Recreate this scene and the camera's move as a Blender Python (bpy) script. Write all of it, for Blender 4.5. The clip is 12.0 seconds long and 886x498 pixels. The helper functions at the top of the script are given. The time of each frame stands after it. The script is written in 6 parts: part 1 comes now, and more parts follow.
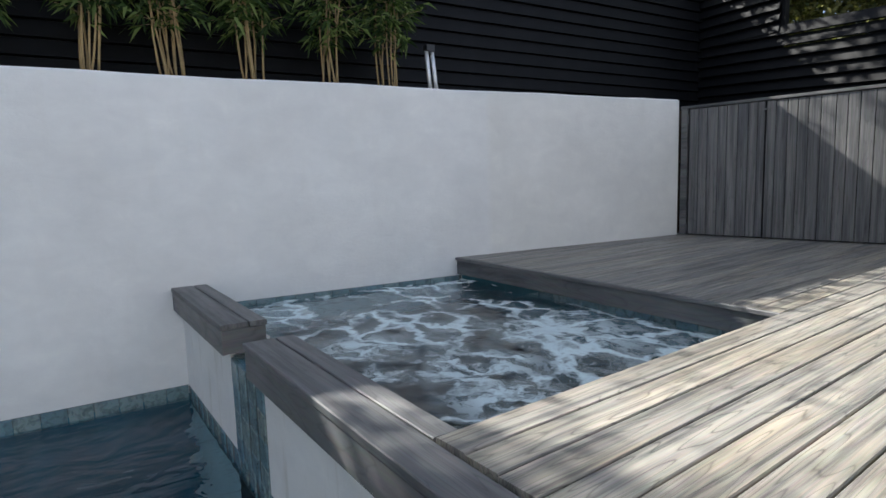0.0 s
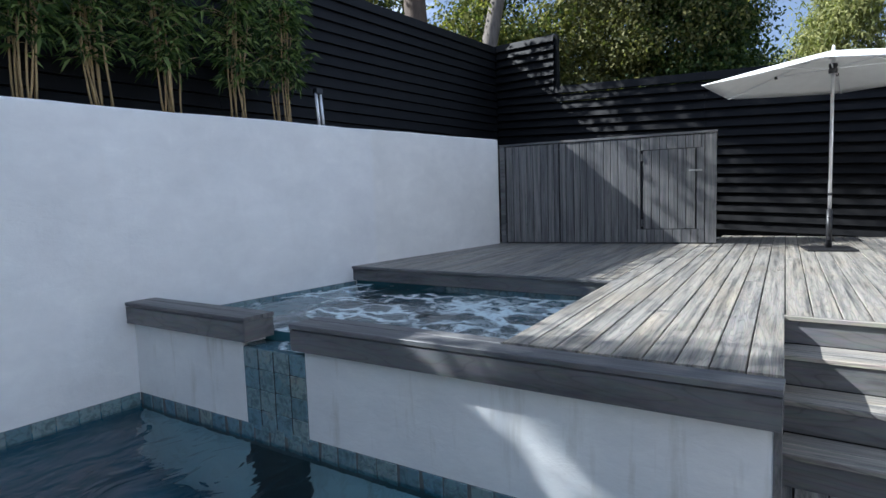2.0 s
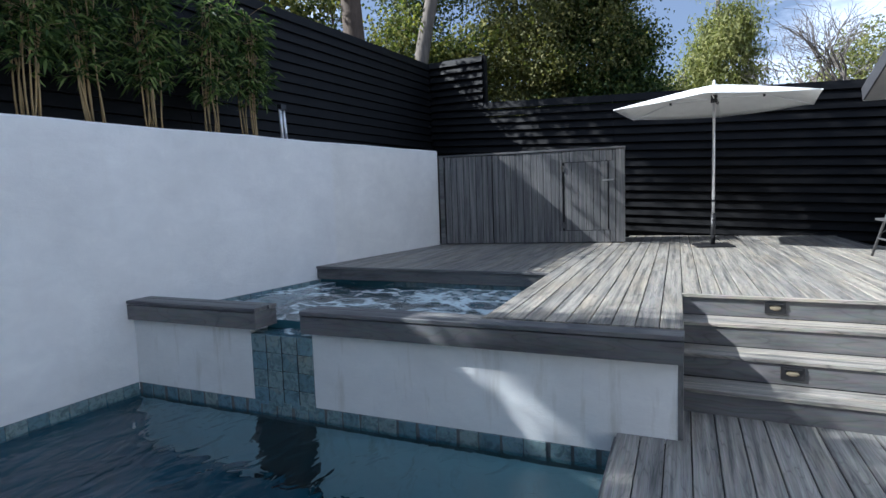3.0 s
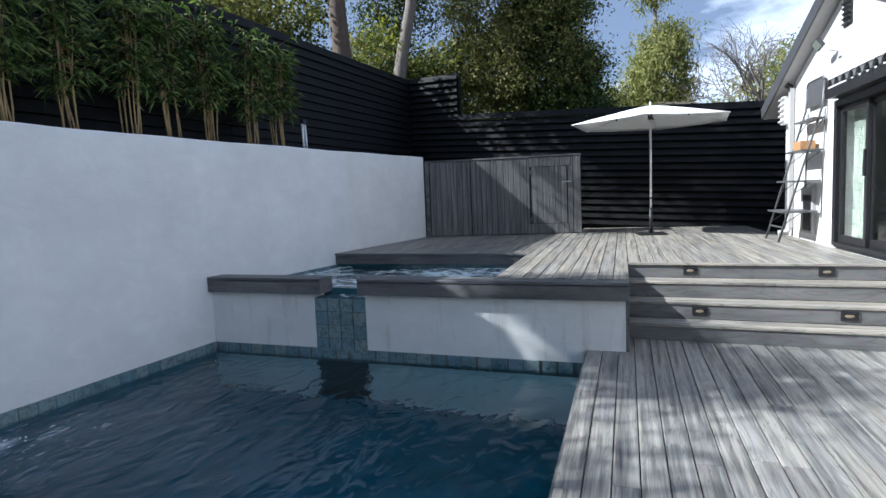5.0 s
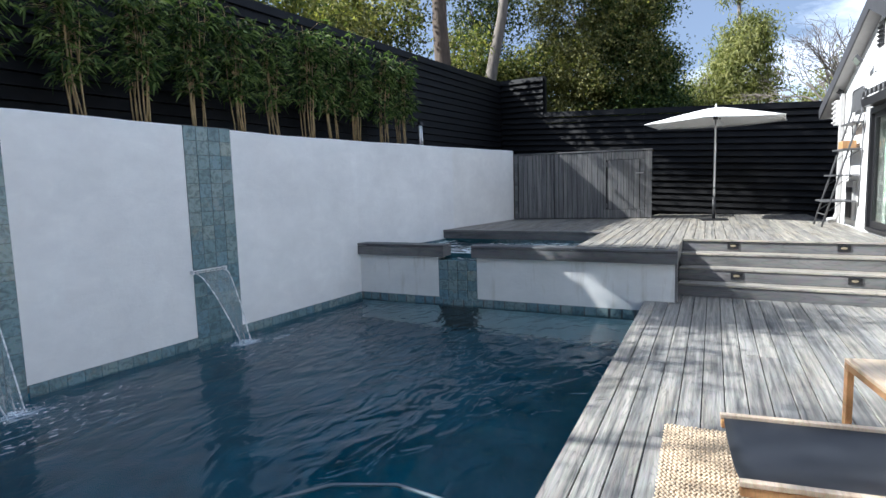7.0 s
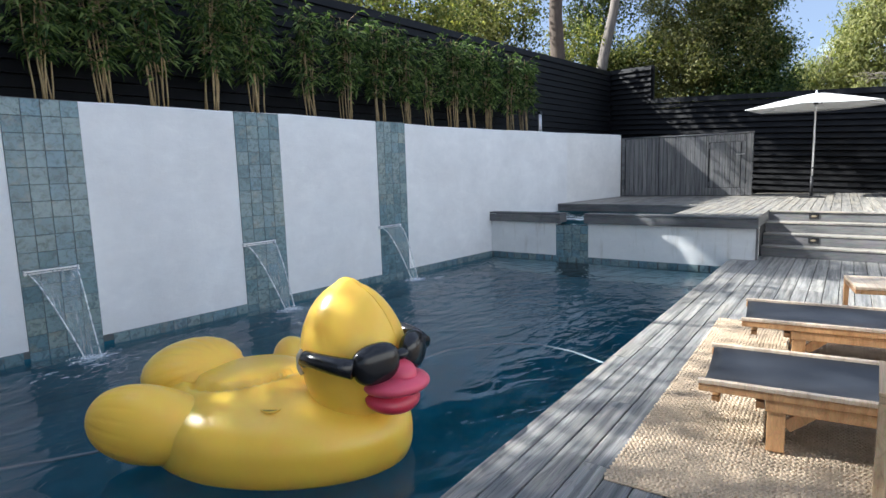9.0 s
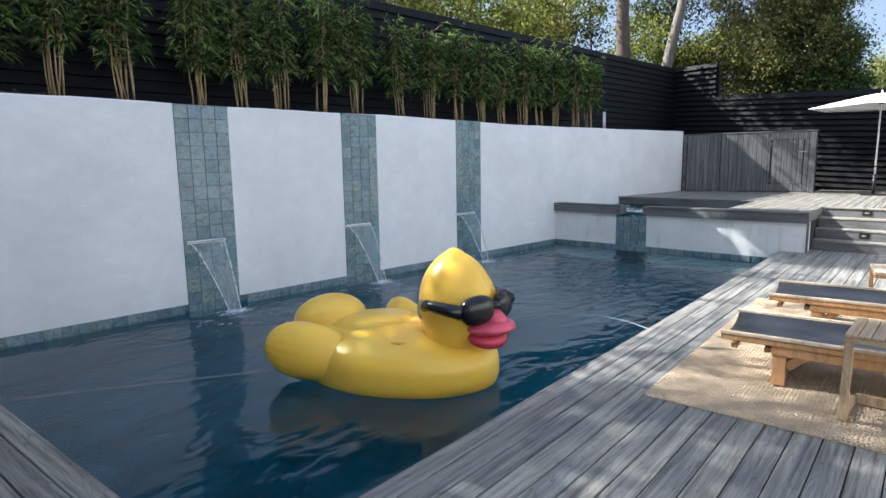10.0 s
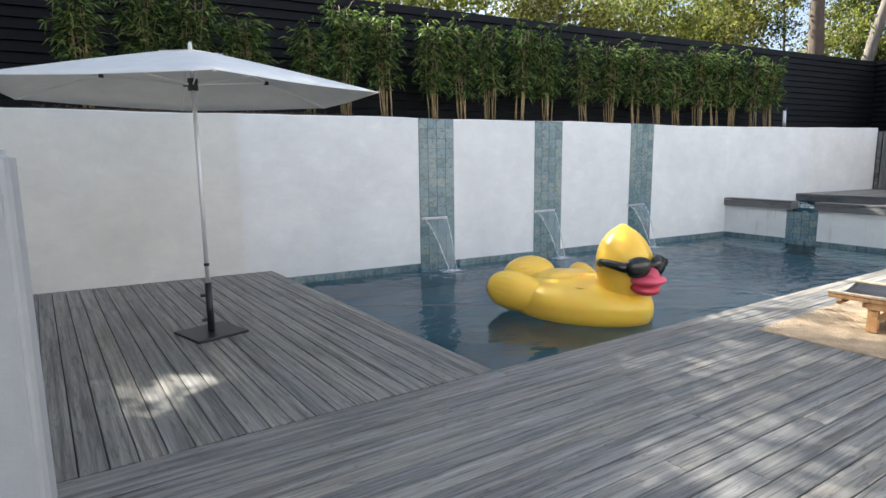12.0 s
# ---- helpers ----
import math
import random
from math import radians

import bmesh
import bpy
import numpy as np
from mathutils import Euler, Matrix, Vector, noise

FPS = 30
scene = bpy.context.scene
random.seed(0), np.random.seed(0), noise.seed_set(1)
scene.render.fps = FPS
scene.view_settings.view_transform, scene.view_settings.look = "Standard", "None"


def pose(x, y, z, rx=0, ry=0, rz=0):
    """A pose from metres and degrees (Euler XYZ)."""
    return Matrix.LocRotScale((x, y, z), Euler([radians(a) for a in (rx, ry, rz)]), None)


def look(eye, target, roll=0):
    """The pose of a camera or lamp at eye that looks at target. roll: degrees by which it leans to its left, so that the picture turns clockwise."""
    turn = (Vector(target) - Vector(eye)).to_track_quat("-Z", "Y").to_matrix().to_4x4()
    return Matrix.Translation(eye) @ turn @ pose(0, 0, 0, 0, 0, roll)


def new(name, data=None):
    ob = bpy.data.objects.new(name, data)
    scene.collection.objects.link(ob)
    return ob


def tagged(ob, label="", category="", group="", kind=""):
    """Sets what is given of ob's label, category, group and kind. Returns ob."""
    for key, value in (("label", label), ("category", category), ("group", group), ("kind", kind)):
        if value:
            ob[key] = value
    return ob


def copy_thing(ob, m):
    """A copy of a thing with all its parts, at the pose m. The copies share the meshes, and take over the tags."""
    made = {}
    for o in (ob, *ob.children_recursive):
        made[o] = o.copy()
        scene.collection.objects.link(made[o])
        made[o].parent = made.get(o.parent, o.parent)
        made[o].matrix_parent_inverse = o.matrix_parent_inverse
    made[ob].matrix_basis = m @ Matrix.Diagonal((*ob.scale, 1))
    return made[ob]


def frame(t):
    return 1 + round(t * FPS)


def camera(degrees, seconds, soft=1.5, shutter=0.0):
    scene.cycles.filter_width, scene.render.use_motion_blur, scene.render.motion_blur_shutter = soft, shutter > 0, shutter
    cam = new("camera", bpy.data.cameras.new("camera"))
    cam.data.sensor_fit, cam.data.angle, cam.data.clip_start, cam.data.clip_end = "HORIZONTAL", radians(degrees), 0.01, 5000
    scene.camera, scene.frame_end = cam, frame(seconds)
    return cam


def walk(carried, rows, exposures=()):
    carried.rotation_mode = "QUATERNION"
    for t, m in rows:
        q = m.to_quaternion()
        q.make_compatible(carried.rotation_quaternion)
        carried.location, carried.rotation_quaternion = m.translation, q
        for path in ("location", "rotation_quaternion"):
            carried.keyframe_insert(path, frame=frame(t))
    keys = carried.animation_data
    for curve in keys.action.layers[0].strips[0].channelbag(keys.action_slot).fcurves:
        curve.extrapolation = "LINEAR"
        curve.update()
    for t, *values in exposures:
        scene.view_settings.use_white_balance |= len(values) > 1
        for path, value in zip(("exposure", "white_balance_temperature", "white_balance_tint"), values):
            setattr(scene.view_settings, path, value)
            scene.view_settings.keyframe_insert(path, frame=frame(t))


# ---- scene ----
cam = camera(74.8, 12.0)
PATH = [
    (0, (0.117, 0.677, 1.443), (1.17, 2.361, 1.204), -1.7),
    (0.5, (-0.283, 0.643, 1.447), (0.904, 2.236, 1.218), -1.8),
    (1, (-0.757, 0.627, 1.47), (0.588, 2.089, 1.245), -1.8),
    (1.5, (-1.225, 0.612, 1.45), (0.262, 1.934, 1.252), -1.6),
    (2, (-1.69, 0.588, 1.462), (-0.068, 1.744, 1.28), -2.0),
    (2.5, (-2.208, 0.553, 1.497), (-0.494, 1.566, 1.319), -1.9),
    (3, (-2.729, 0.53, 1.526), (-0.953, 1.433, 1.345), -2.0),
    (5, (-4.602, 0.388, 1.522), (-2.758, 1.138, 1.338), -2.3),
    (5.5, (-5.151, 0.31, 1.525), (-3.317, 1.082, 1.327), -2.1),
    (6, (-5.643, 0.149, 1.518), (-3.829, 0.969, 1.317), -2.1),
    (6.5, (-6.17, -0.01, 1.549), (-4.395, 0.889, 1.34), -1.9),
    (8.5, (-8.345, -0.767, 1.518), (-6.756, 0.421, 1.267), -1.6),
    (9, (-8.877, -1.048, 1.495), (-7.346, 0.212, 1.229), -1.7),
    (9.5, (-9.412, -1.299, 1.516), (-7.939, 0.025, 1.236), -1.3),
    (10, (-9.935, -1.631, 1.564), (-8.539, -0.23, 1.269), -0.9),
    (10.5, (-10.393, -1.973, 1.591), (-9.067, -0.506, 1.291), -0.7),
    (11, (-10.875, -2.382, 1.649), (-9.655, -0.828, 1.341), -0.6),
    (11.5, (-11.214, -2.756, 1.656), (-10.103, -1.121, 1.349), -0.8),
    (12, (-11.52, -3.208, 1.639), (-10.583, -1.468, 1.331), -0.7),
]
walk(cam, [(t, look(eye, target, roll)) for t, eye, target, roll in PATH], [
    (0.0, 1.37, 5560, 10), (1.0, 1.38, 5240, 10), (2.5, 1.18, 5020, 10), (5.0, 1.10, 5080, 10), (6.5, 1.31, 5210, 10),
    (8.5, 1.56, 5260, 10), (9.5, 1.72, 5340, 10), (10.5, 1.80, 5420, 10), (12.0, 2.05, 5790, 10)])

# ---- light ----
SUN_FROM = Vector((-0.45, 1.0, 0.93))
world = bpy.data.worlds.new("sky")
scene.world = world
world.use_nodes = True
wt = world.node_tree
sky = wt.nodes.new("ShaderNodeTexSky")
sky.sky_type = "NISHITA"
sky.sun_disc = False
sky.dust_density = 1.2
sky.ozone_density = 1.8
sky.sun_elevation = math.atan2(SUN_FROM.z, math.hypot(SUN_FROM.x, SUN_FROM.y))
sky.sun_rotation = math.atan2(SUN_FROM.x, SUN_FROM.y)
bg = wt.nodes["Background"]
bg.inputs["Strength"].default_value = 0.0362
cloud_co = wt.nodes.new("ShaderNodeTexCoord")
cloud_map = wt.nodes.new("ShaderNodeMapping")
cloud_map.inputs["Location"].default_value = (0.75, 0.35, 0.2)
cloud_map.inputs["Scale"].default_value = (1.0, 1.0, 2.6)
cloud_noise = wt.nodes.new("ShaderNodeTexNoise")
cloud_noise.inputs["Scale"].default_value = 2.7
cloud_noise.inputs["Detail"].default_value = 7.0
cloud_noise.inputs["Roughness"].default_value = 0.58
cloud_ramp = wt.nodes.new("ShaderNodeValToRGB")
cloud_ramp.color_ramp.elements[0].position = 0.53
cloud_ramp.color_ramp.elements[0].color = (0.20, 0.20, 0.20, 1)
cloud_ramp.color_ramp.elements[1].position = 0.64
cloud_mix = wt.nodes.new("ShaderNodeMix")
cloud_mix.data_type = "RGBA"
cloud_mix.inputs["B"].default_value = (15.0, 15.1, 15.4, 1)
wt.links.new(cloud_co.outputs["Generated"], cloud_map.inputs["Vector"])
wt.links.new(cloud_map.outputs["Vector"], cloud_noise.inputs["Vector"])
wt.links.new(cloud_noise.outputs["Fac"], cloud_ramp.inputs["Fac"])
wt.links.new(cloud_ramp.outputs["Color"], cloud_mix.inputs["Factor"])
wt.links.new(sky.outputs["Color"], cloud_mix.inputs["A"])
wt.links.new(cloud_mix.outputs["Result"], bg.inputs["Color"])
sun = new("sun", bpy.data.lights.new("sun", "SUN"))
sun.data.energy = 5.0
sun.data.angle = radians(0.53)
sun.data.color = (1.0, 0.89, 0.71)
sun.matrix_world = look(SUN_FROM * 30, (0, 0, 0))


# ---- materials ----
def node_mat(name):
    m = bpy.data.materials.new(name)
    m.use_nodes = True
    return m, m.node_tree, m.node_tree.nodes["Principled BSDF"]


def ramp(nt, fac, stops):
    r = nt.nodes.new("ShaderNodeValToRGB")
    while len(r.color_ramp.elements) < len(stops):
        r.color_ramp.elements.new(0.5)
    for e, (p, c) in zip(r.color_ramp.elements, stops):
        e.position = p
        e.color = (*c, 1) if len(c) == 3 else c
    nt.links.new(fac, r.inputs["Fac"])
    return r.outputs["Color"]


def tex(nt, vector, scale, detail=4.0, rough=0.55, distort=0.0, kind="ShaderNodeTexNoise"):
    n = nt.nodes.new(kind)
    n.inputs["Scale"].default_value = scale
    if kind == "ShaderNodeTexNoise":
        n.inputs["Detail"].default_value = detail
        n.inputs["Roughness"].default_value = rough
        n.inputs["Distortion"].default_value = distort
    nt.links.new(vector, n.inputs["Vector"])
    return n


def coords(nt, scale=(1, 1, 1), kind="Object", shift=None):
    c = nt.nodes.new("ShaderNodeTexCoord")
    mp = nt.nodes.new("ShaderNodeMapping")
    mp.inputs["Scale"].default_value = scale
    nt.links.new(c.outputs[kind], mp.inputs["Vector"])
    if shift is not None:
        nt.links.new(shift, mp.inputs["Location"])
    return mp.outputs["Vector"]


def random_shift(nt, size=40.0):
    info = nt.nodes.new("ShaderNodeObjectInfo")
    v = nt.nodes.new("ShaderNodeVectorMath")
    v.operation = "SCALE"
    v.inputs[0].default_value = (1.0, 0.63, 0.31)
    mul = nt.nodes.new("ShaderNodeMath")
    mul.operation = "MULTIPLY"
    mul.inputs[1].default_value = size
    nt.links.new(info.outputs["Random"], mul.inputs[0])
    nt.links.new(mul.outputs[0], v.inputs["Scale"])
    return info.outputs["Random"], v.outputs[0]


def mixc(nt, fac, a, b, mode="MIX"):
    m = nt.nodes.new("ShaderNodeMix")
    m.data_type = "RGBA"
    m.blend_type = mode
    for key, v in (("Factor", fac), ("A", a), ("B", b)):
        if isinstance(v, (int, float)):
            m.inputs[key].default_value = v
        elif isinstance(v, tuple):
            m.inputs[key].default_value = (*v, 1)
        else:
            nt.links.new(v, m.inputs[key])
    return m.outputs["Result"]


def bump(nt, bsdf, height, strength=0.2, distance=0.01):
    b = nt.nodes.new("ShaderNodeBump")
    b.inputs["Strength"].default_value = strength
    b.inputs["Distance"].default_value = distance
    nt.links.new(height, b.inputs["Height"])
    nt.links.new(b.outputs["Normal"], bsdf.inputs["Normal"])
    return b


def simple(name, colour, rough=0.5, metal=0.0, vary=0.15, scale=6.0, grain=60.0, bumpiness=0.1, kind="Object"):
    """A painted, plastic or metal surface with mottling at two scales."""
    m, nt, p = node_mat(name)
    co = coords(nt, kind=kind)
    big = tex(nt, co, scale, 5.0)
    fine = tex(nt, co, grain, 3.0)
    dark = tuple(c * (1 - vary) for c in colour)
    light = tuple(min(1, c * (1 + vary * 0.7)) for c in colour)
    c1 = ramp(nt, big.outputs["Fac"], [(0.3, dark), (0.7, light)])
    nt.links.new(mixc(nt, 0.12, c1, fine.outputs["Color"], "OVERLAY"), p.inputs["Base Color"])
    p.inputs["Roughness"].default_value = rough
    p.inputs["Metallic"].default_value = metal
    if bumpiness:
        bump(nt, p, fine.outputs["Fac"], bumpiness, 0.004)
    return m


def plaster(name, colour, stain=0.5, ends=None, dirt=(0.84, 0.83, 0.80)):
    """Hand-trowelled white plaster with faint patches, drips and hairline relief."""
    m, nt, p = node_mat(name)
    co = coords(nt)
    cloud = tex(nt, co, 1.1, 6.0, 0.6)
    drip = tex(nt, coords(nt, (5.0, 5.0, 0.7)), 1.6, 5.0, 0.6)
    fine = tex(nt, co, 28.0, 6.0, 0.6)
    dirty = tuple(c * f for c, f in zip(colour, dirt))
    patch = tex(nt, coords(nt, (1.0, 1.0, 1.7)), 3.6, 6.0, 0.65, 0.5)
    c1 = ramp(nt, cloud.outputs["Fac"], [(0.32, tuple(c * 0.89 for c in colour)), (0.66, colour)])
    mask = ramp(nt, drip.outputs["Fac"], [(0.55, (0, 0, 0)), (0.78, (stain, stain, stain))])
    mottle = ramp(nt, patch.outputs["Fac"], [(0.34, (0.95, 0.95, 0.955)), (0.60, (1.0, 1.0, 1.0)), (0.72, (1.04, 1.04, 1.03))])
    c2 = mixc(nt, mask, mixc(nt, 1.0, c1, mottle, "MULTIPLY"), dirty)
    if ends:
        # the end bays were painted at another time, in a creamier white
        sep = nt.nodes.new("ShaderNodeSeparateXYZ")
        wob = nt.nodes.new("ShaderNodeTexCoord")
        nt.links.new(wob.outputs["Object"], sep.inputs[0])
        span = nt.nodes.new("ShaderNodeMapRange")
        span.inputs["From Min"].default_value = -13.5
        span.inputs["From Max"].default_value = 6.5
        nt.links.new(sep.outputs["X"], span.inputs["Value"])
        lo, hi = ((e + 13.5) / 20.0 for e in ends)
        bay = ramp(nt, span.outputs[0], [(lo - 0.0006, (1, 1, 1)), (lo + 0.0006, (0, 0, 0)), (hi - 0.0006, (0, 0, 0)), (hi + 0.0006, (0.42,) * 3)])
        c2 = mixc(nt, bay, c2, mixc(nt, 1.0, c2, (0.94, 0.92, 0.865), "MULTIPLY"))
        joint = ramp(nt, span.outputs[0], [(hi - 0.0022, (0, 0, 0)), (hi - 0.001, (0.10,) * 3), (hi + 0.0002, (0.10,) * 3), (hi + 0.0012, (0, 0, 0))])
        c2 = mixc(nt, joint, c2, (1.0, 1.0, 1.0))
    nt.links.new(c2, p.inputs["Base Color"])
    p.inputs["Roughness"].default_value = 0.82
    trowel = tex(nt, coords(nt, (1.0, 1.0, 2.2)), 5.5, 6.0, 0.65, 0.8)
    both = mixc(nt, 0.35, trowel.outputs["Fac"], fine.outputs["Fac"])
    bump(nt, p, both, 0.45, 0.012)
    return m


def decking(name, pale, mid, dark, streak=0.5, rough=0.48, tan=0.0):
    """Wood-grained composite board: long streaks and cathedral grain along the board's own x axis."""
    m, nt, p = node_mat(name)
    rnd, shift = random_shift(nt)
    streaks = tex(nt, coords(nt, (0.62, 19.0, 4.0), shift=shift), 1.5, 7.0, 0.68, 0.22)
    patches = tex(nt, coords(nt, (0.8, 4.2, 2.0), shift=shift), 1.5, 3.0, 0.5, 0.3)
    ring_co = coords(nt, (0.55, 7.0, 3.0), shift=shift)
    warp = tex(nt, ring_co, 1.3, 2.0, 0.45)
    rings = nt.nodes.new("ShaderNodeMath")
    rings.operation = "MULTIPLY"
    rings.inputs[1].default_value = 34.0
    nt.links.new(warp.outputs["Fac"], rings.inputs[0])
    saw = nt.nodes.new("ShaderNodeMath")
    saw.operation = "PINGPONG"
    saw.inputs[1].default_value = 1.0
    nt.links.new(rings.outputs[0], saw.inputs[0])
    fine = tex(nt, coords(nt, (3.0, 90.0, 20.0), shift=shift), 2.0, 3.0, 0.6)
    c1 = ramp(nt, streaks.outputs["Fac"], [(0.32, dark), (0.47, mid), (0.64, pale)])
    grain = ramp(nt, saw.outputs[0], [(0.0, (0.22, 0.22, 0.23)), (0.16, (0.86, 0.86, 0.86)), (0.34, (1.0, 1.0, 1.0)), (1.0, (1.06, 1.06, 1.06))])
    c2 = mixc(nt, mixc(nt, patches.outputs["Fac"], (0.16, 0.16, 0.16), (streak, streak, streak)), c1, grain, "MULTIPLY")
    if tan:
        blotch = tex(nt, coords(nt, (0.7, 3.4, 1.0), shift=shift), 1.2, 4.0, 0.6, 0.4)
        c2 = mixc(nt, ramp(nt, blotch.outputs["Fac"], [(0.46, (0, 0, 0)), (0.66, (tan,) * 3)]), c2, mixc(nt, 1.0, c2, (1.10, 0.97, 0.76), "MULTIPLY"))
    tone = ramp(nt, rnd, [(0.0, (0.80, 0.80, 0.82)), (1.0, (1.10, 1.08, 1.05))])
    c3 = mixc(nt, 1.0, c2, tone, "MULTIPLY")
    c4 = mixc(nt, 0.22, c3, fine.outputs["Color"], "OVERLAY")
    nt.links.new(c4, p.inputs["Base Color"])
    rg = ramp(nt, patches.outputs["Fac"], [(0.3, (rough - 0.08,) * 3), (0.7, (rough + 0.14,) * 3)])
    nt.links.new(rg, p.inputs["Roughness"])
    relief = mixc(nt, 0.5, fine.outputs["Fac"], saw.outputs[0])
    bump(nt, p, relief, 0.16, 0.004)
    return m


def tile_mat(name):
    """Blue-green glazed stone-look tile, each one its own tone, with rusty clouds."""
    m, nt, p = node_mat(name)
    rnd, shift = random_shift(nt)
    cloud = tex(nt, coords(nt, (1.0, 1.0, 0.6), shift=shift), 15.0, 6.0, 0.68, 0.8)
    rust = tex(nt, coords(nt, shift=shift), 4.5, 4.0, 0.6)
    fine = tex(nt, coords(nt, shift=shift), 60.0, 4.0)
    base = ramp(nt, rnd, [(0.0, (0.125, 0.205, 0.24)), (0.3, (0.175, 0.262, 0.285)), (0.6, (0.23, 0.305, 0.31)), (0.85, (0.145, 0.245, 0.30)), (1.0, (0.26, 0.32, 0.30))])
    dark = mixc(nt, ramp(nt, cloud.outputs["Fac"], [(0.37, (0.65,) * 3), (0.54, (0, 0, 0))]), base, (0.062, 0.092, 0.105))
    warm = mixc(nt, ramp(nt, rust.outputs["Fac"], [(0.56, (0, 0, 0)), (0.8, (0.5,) * 3)]), dark, (0.38, 0.33, 0.24))
    nt.links.new(mixc(nt, 0.15, warm, fine.outputs["Color"], "OVERLAY"), p.inputs["Base Color"])
    p.inputs["Roughness"].default_value = 0.24
    bump(nt, p, cloud.outputs["Fac"], 0.25, 0.006)
    return m


def math_node(nt, op, a, b=0.0):
    n = nt.nodes.new("ShaderNodeMath")
    n.operation = op
    for i, v in enumerate((a, b)):
        if isinstance(v, (int, float)):
            n.inputs[i].default_value = v
        else:
            nt.links.new(v, n.inputs[i])
    return n.outputs[0]


def spot(nt, x, y, rx, ry):
    """1 at (x, y) of the object's own plane, falling to 0 at the radii rx and ry."""
    g = nt.nodes.new("ShaderNodeTexGradient")
    g.gradient_type = "SPHERICAL"
    mp = nt.nodes.new("ShaderNodeMapping")
    mp.inputs["Location"].default_value = (-x / rx, -y / ry, 0)
    mp.inputs["Scale"].default_value = (1 / rx, 1 / ry, 0)
    c = nt.nodes.new("ShaderNodeTexCoord")
    nt.links.new(c.outputs["Object"], mp.inputs["Vector"])
    nt.links.new(mp.outputs["Vector"], g.inputs["Vector"])
    return g.outputs["Fac"]


def froth_over(nt, p, amount, height, colour):
    """Lays froth over a water surface by the mask amount."""
    froth = nt.nodes.new("ShaderNodeBsdfPrincipled")
    froth.inputs["Base Color"].default_value = (*colour, 1)
    froth.inputs["Roughness"].default_value = 0.55
    b = nt.nodes.new("ShaderNodeBump")
    b.inputs["Strength"].default_value = 0.5
    b.inputs["Distance"].default_value = 0.02
    nt.links.new(height, b.inputs["Height"])
    nt.links.new(b.outputs["Normal"], froth.inputs["Normal"])
    mix = nt.nodes.new("ShaderNodeMixShader")
    nt.links.new(amount, mix.inputs["Fac"])
    nt.links.new(p.outputs[0], mix.inputs[1])
    nt.links.new(froth.outputs[0], mix.inputs[2])
    nt.links.new(mix.outputs[0], nt.nodes["Material Output"].inputs["Surface"])


def water_base(name, tint):
    m, nt, p = node_mat(name)
    p.inputs["Base Color"].default_value = (*tint, 1)
    p.inputs["Transmission Weight"].default_value = 1.0
    p.inputs["IOR"].default_value = 1.33
    p.inputs["Roughness"].default_value = 0.015
    return m, nt, p


def pool_water_mat(name, tint, landings):
    """Calm water with long swells, livelier where the falls and the spillway feed it, and thin froth and painted ripple
    glints round the falls.
    """
    m, nt, p = water_base(name, tint)
    co = coords(nt)
    swell = tex(nt, coords(nt, (1.0, 1.5, 1.0)), 1.25, 2.0, 0.45, 0.5)
    chop = tex(nt, coords(nt, (1.0, 1.7, 1.0)), 3.0, 2.0, 0.42, 0.9)
    patch = tex(nt, co, 0.42, 2.0, 0.5)
    lively = ramp(nt, patch.outputs["Fac"], [(0.40, (0.06,) * 3), (0.62, (0.42,) * 3)])
    spill = spot(nt, 0.0, 3.4, 6.2, 4.2)
    lively = mixc(nt, 1.0, lively, ramp(nt, spill, [(0.0, (0, 0, 0)), (0.6, (1.0,) * 3)]), "LIGHTEN")
    near = 0.0
    for x, y in landings:
        near = math_node(nt, "MAXIMUM", near, spot(nt, x, y, 2.0, 1.5))
    lively = mixc(nt, 1.0, lively, ramp(nt, near, [(0.0, (0, 0, 0)), (0.7, (1.0,) * 3)]), "LIGHTEN")
    busy = math_node(nt, "MULTIPLY", chop.outputs["Fac"], lively)
    height = math_node(nt, "ADD", math_node(nt, "MULTIPLY", swell.outputs["Fac"], 0.8), math_node(nt, "MULTIPLY", busy, 1.5))
    p.inputs["IOR"].default_value = 1.30
    bump(nt, p, height, 0.8, 0.030)
    core = 0.0
    wide = 0.0
    for x, y in landings:
        core = math_node(nt, "MAXIMUM", core, spot(nt, x, y, 0.30, 0.22))
        wide = math_node(nt, "MAXIMUM", wide, spot(nt, x + 0.15, y - 0.35, 1.35, 0.95))
    lace = tex(nt, coords(nt, (1.0, 2.2, 1.0)), 7.5, 4.0, 0.6, 1.2)
    # pale specks: thin froth, and ripple glints painted in the same colour
    glint_flecks = ramp(nt, lace.outputs["Fac"], [(0.565, (0, 0, 0)), (0.65, (0.7,) * 3)])
    thin = mixc(nt, 1.0, ramp(nt, wide, [(0.12, (0, 0, 0)), (0.65, (0.9,) * 3)]), glint_flecks, "MULTIPLY")
    boil = mixc(nt, 1.0, ramp(nt, core, [(0.05, (0, 0, 0)), (0.75, (0.85,) * 3)]), ramp(nt, lace.outputs["Fac"], [(0.38, (0.15,) * 3), (0.58, (1, 1, 1))]), "MULTIPLY")
    froth_over(nt, p, mixc(nt, 1.0, thin, boil, "LIGHTEN"), lace.outputs["Fac"], (0.62, 0.72, 0.80))
    return m


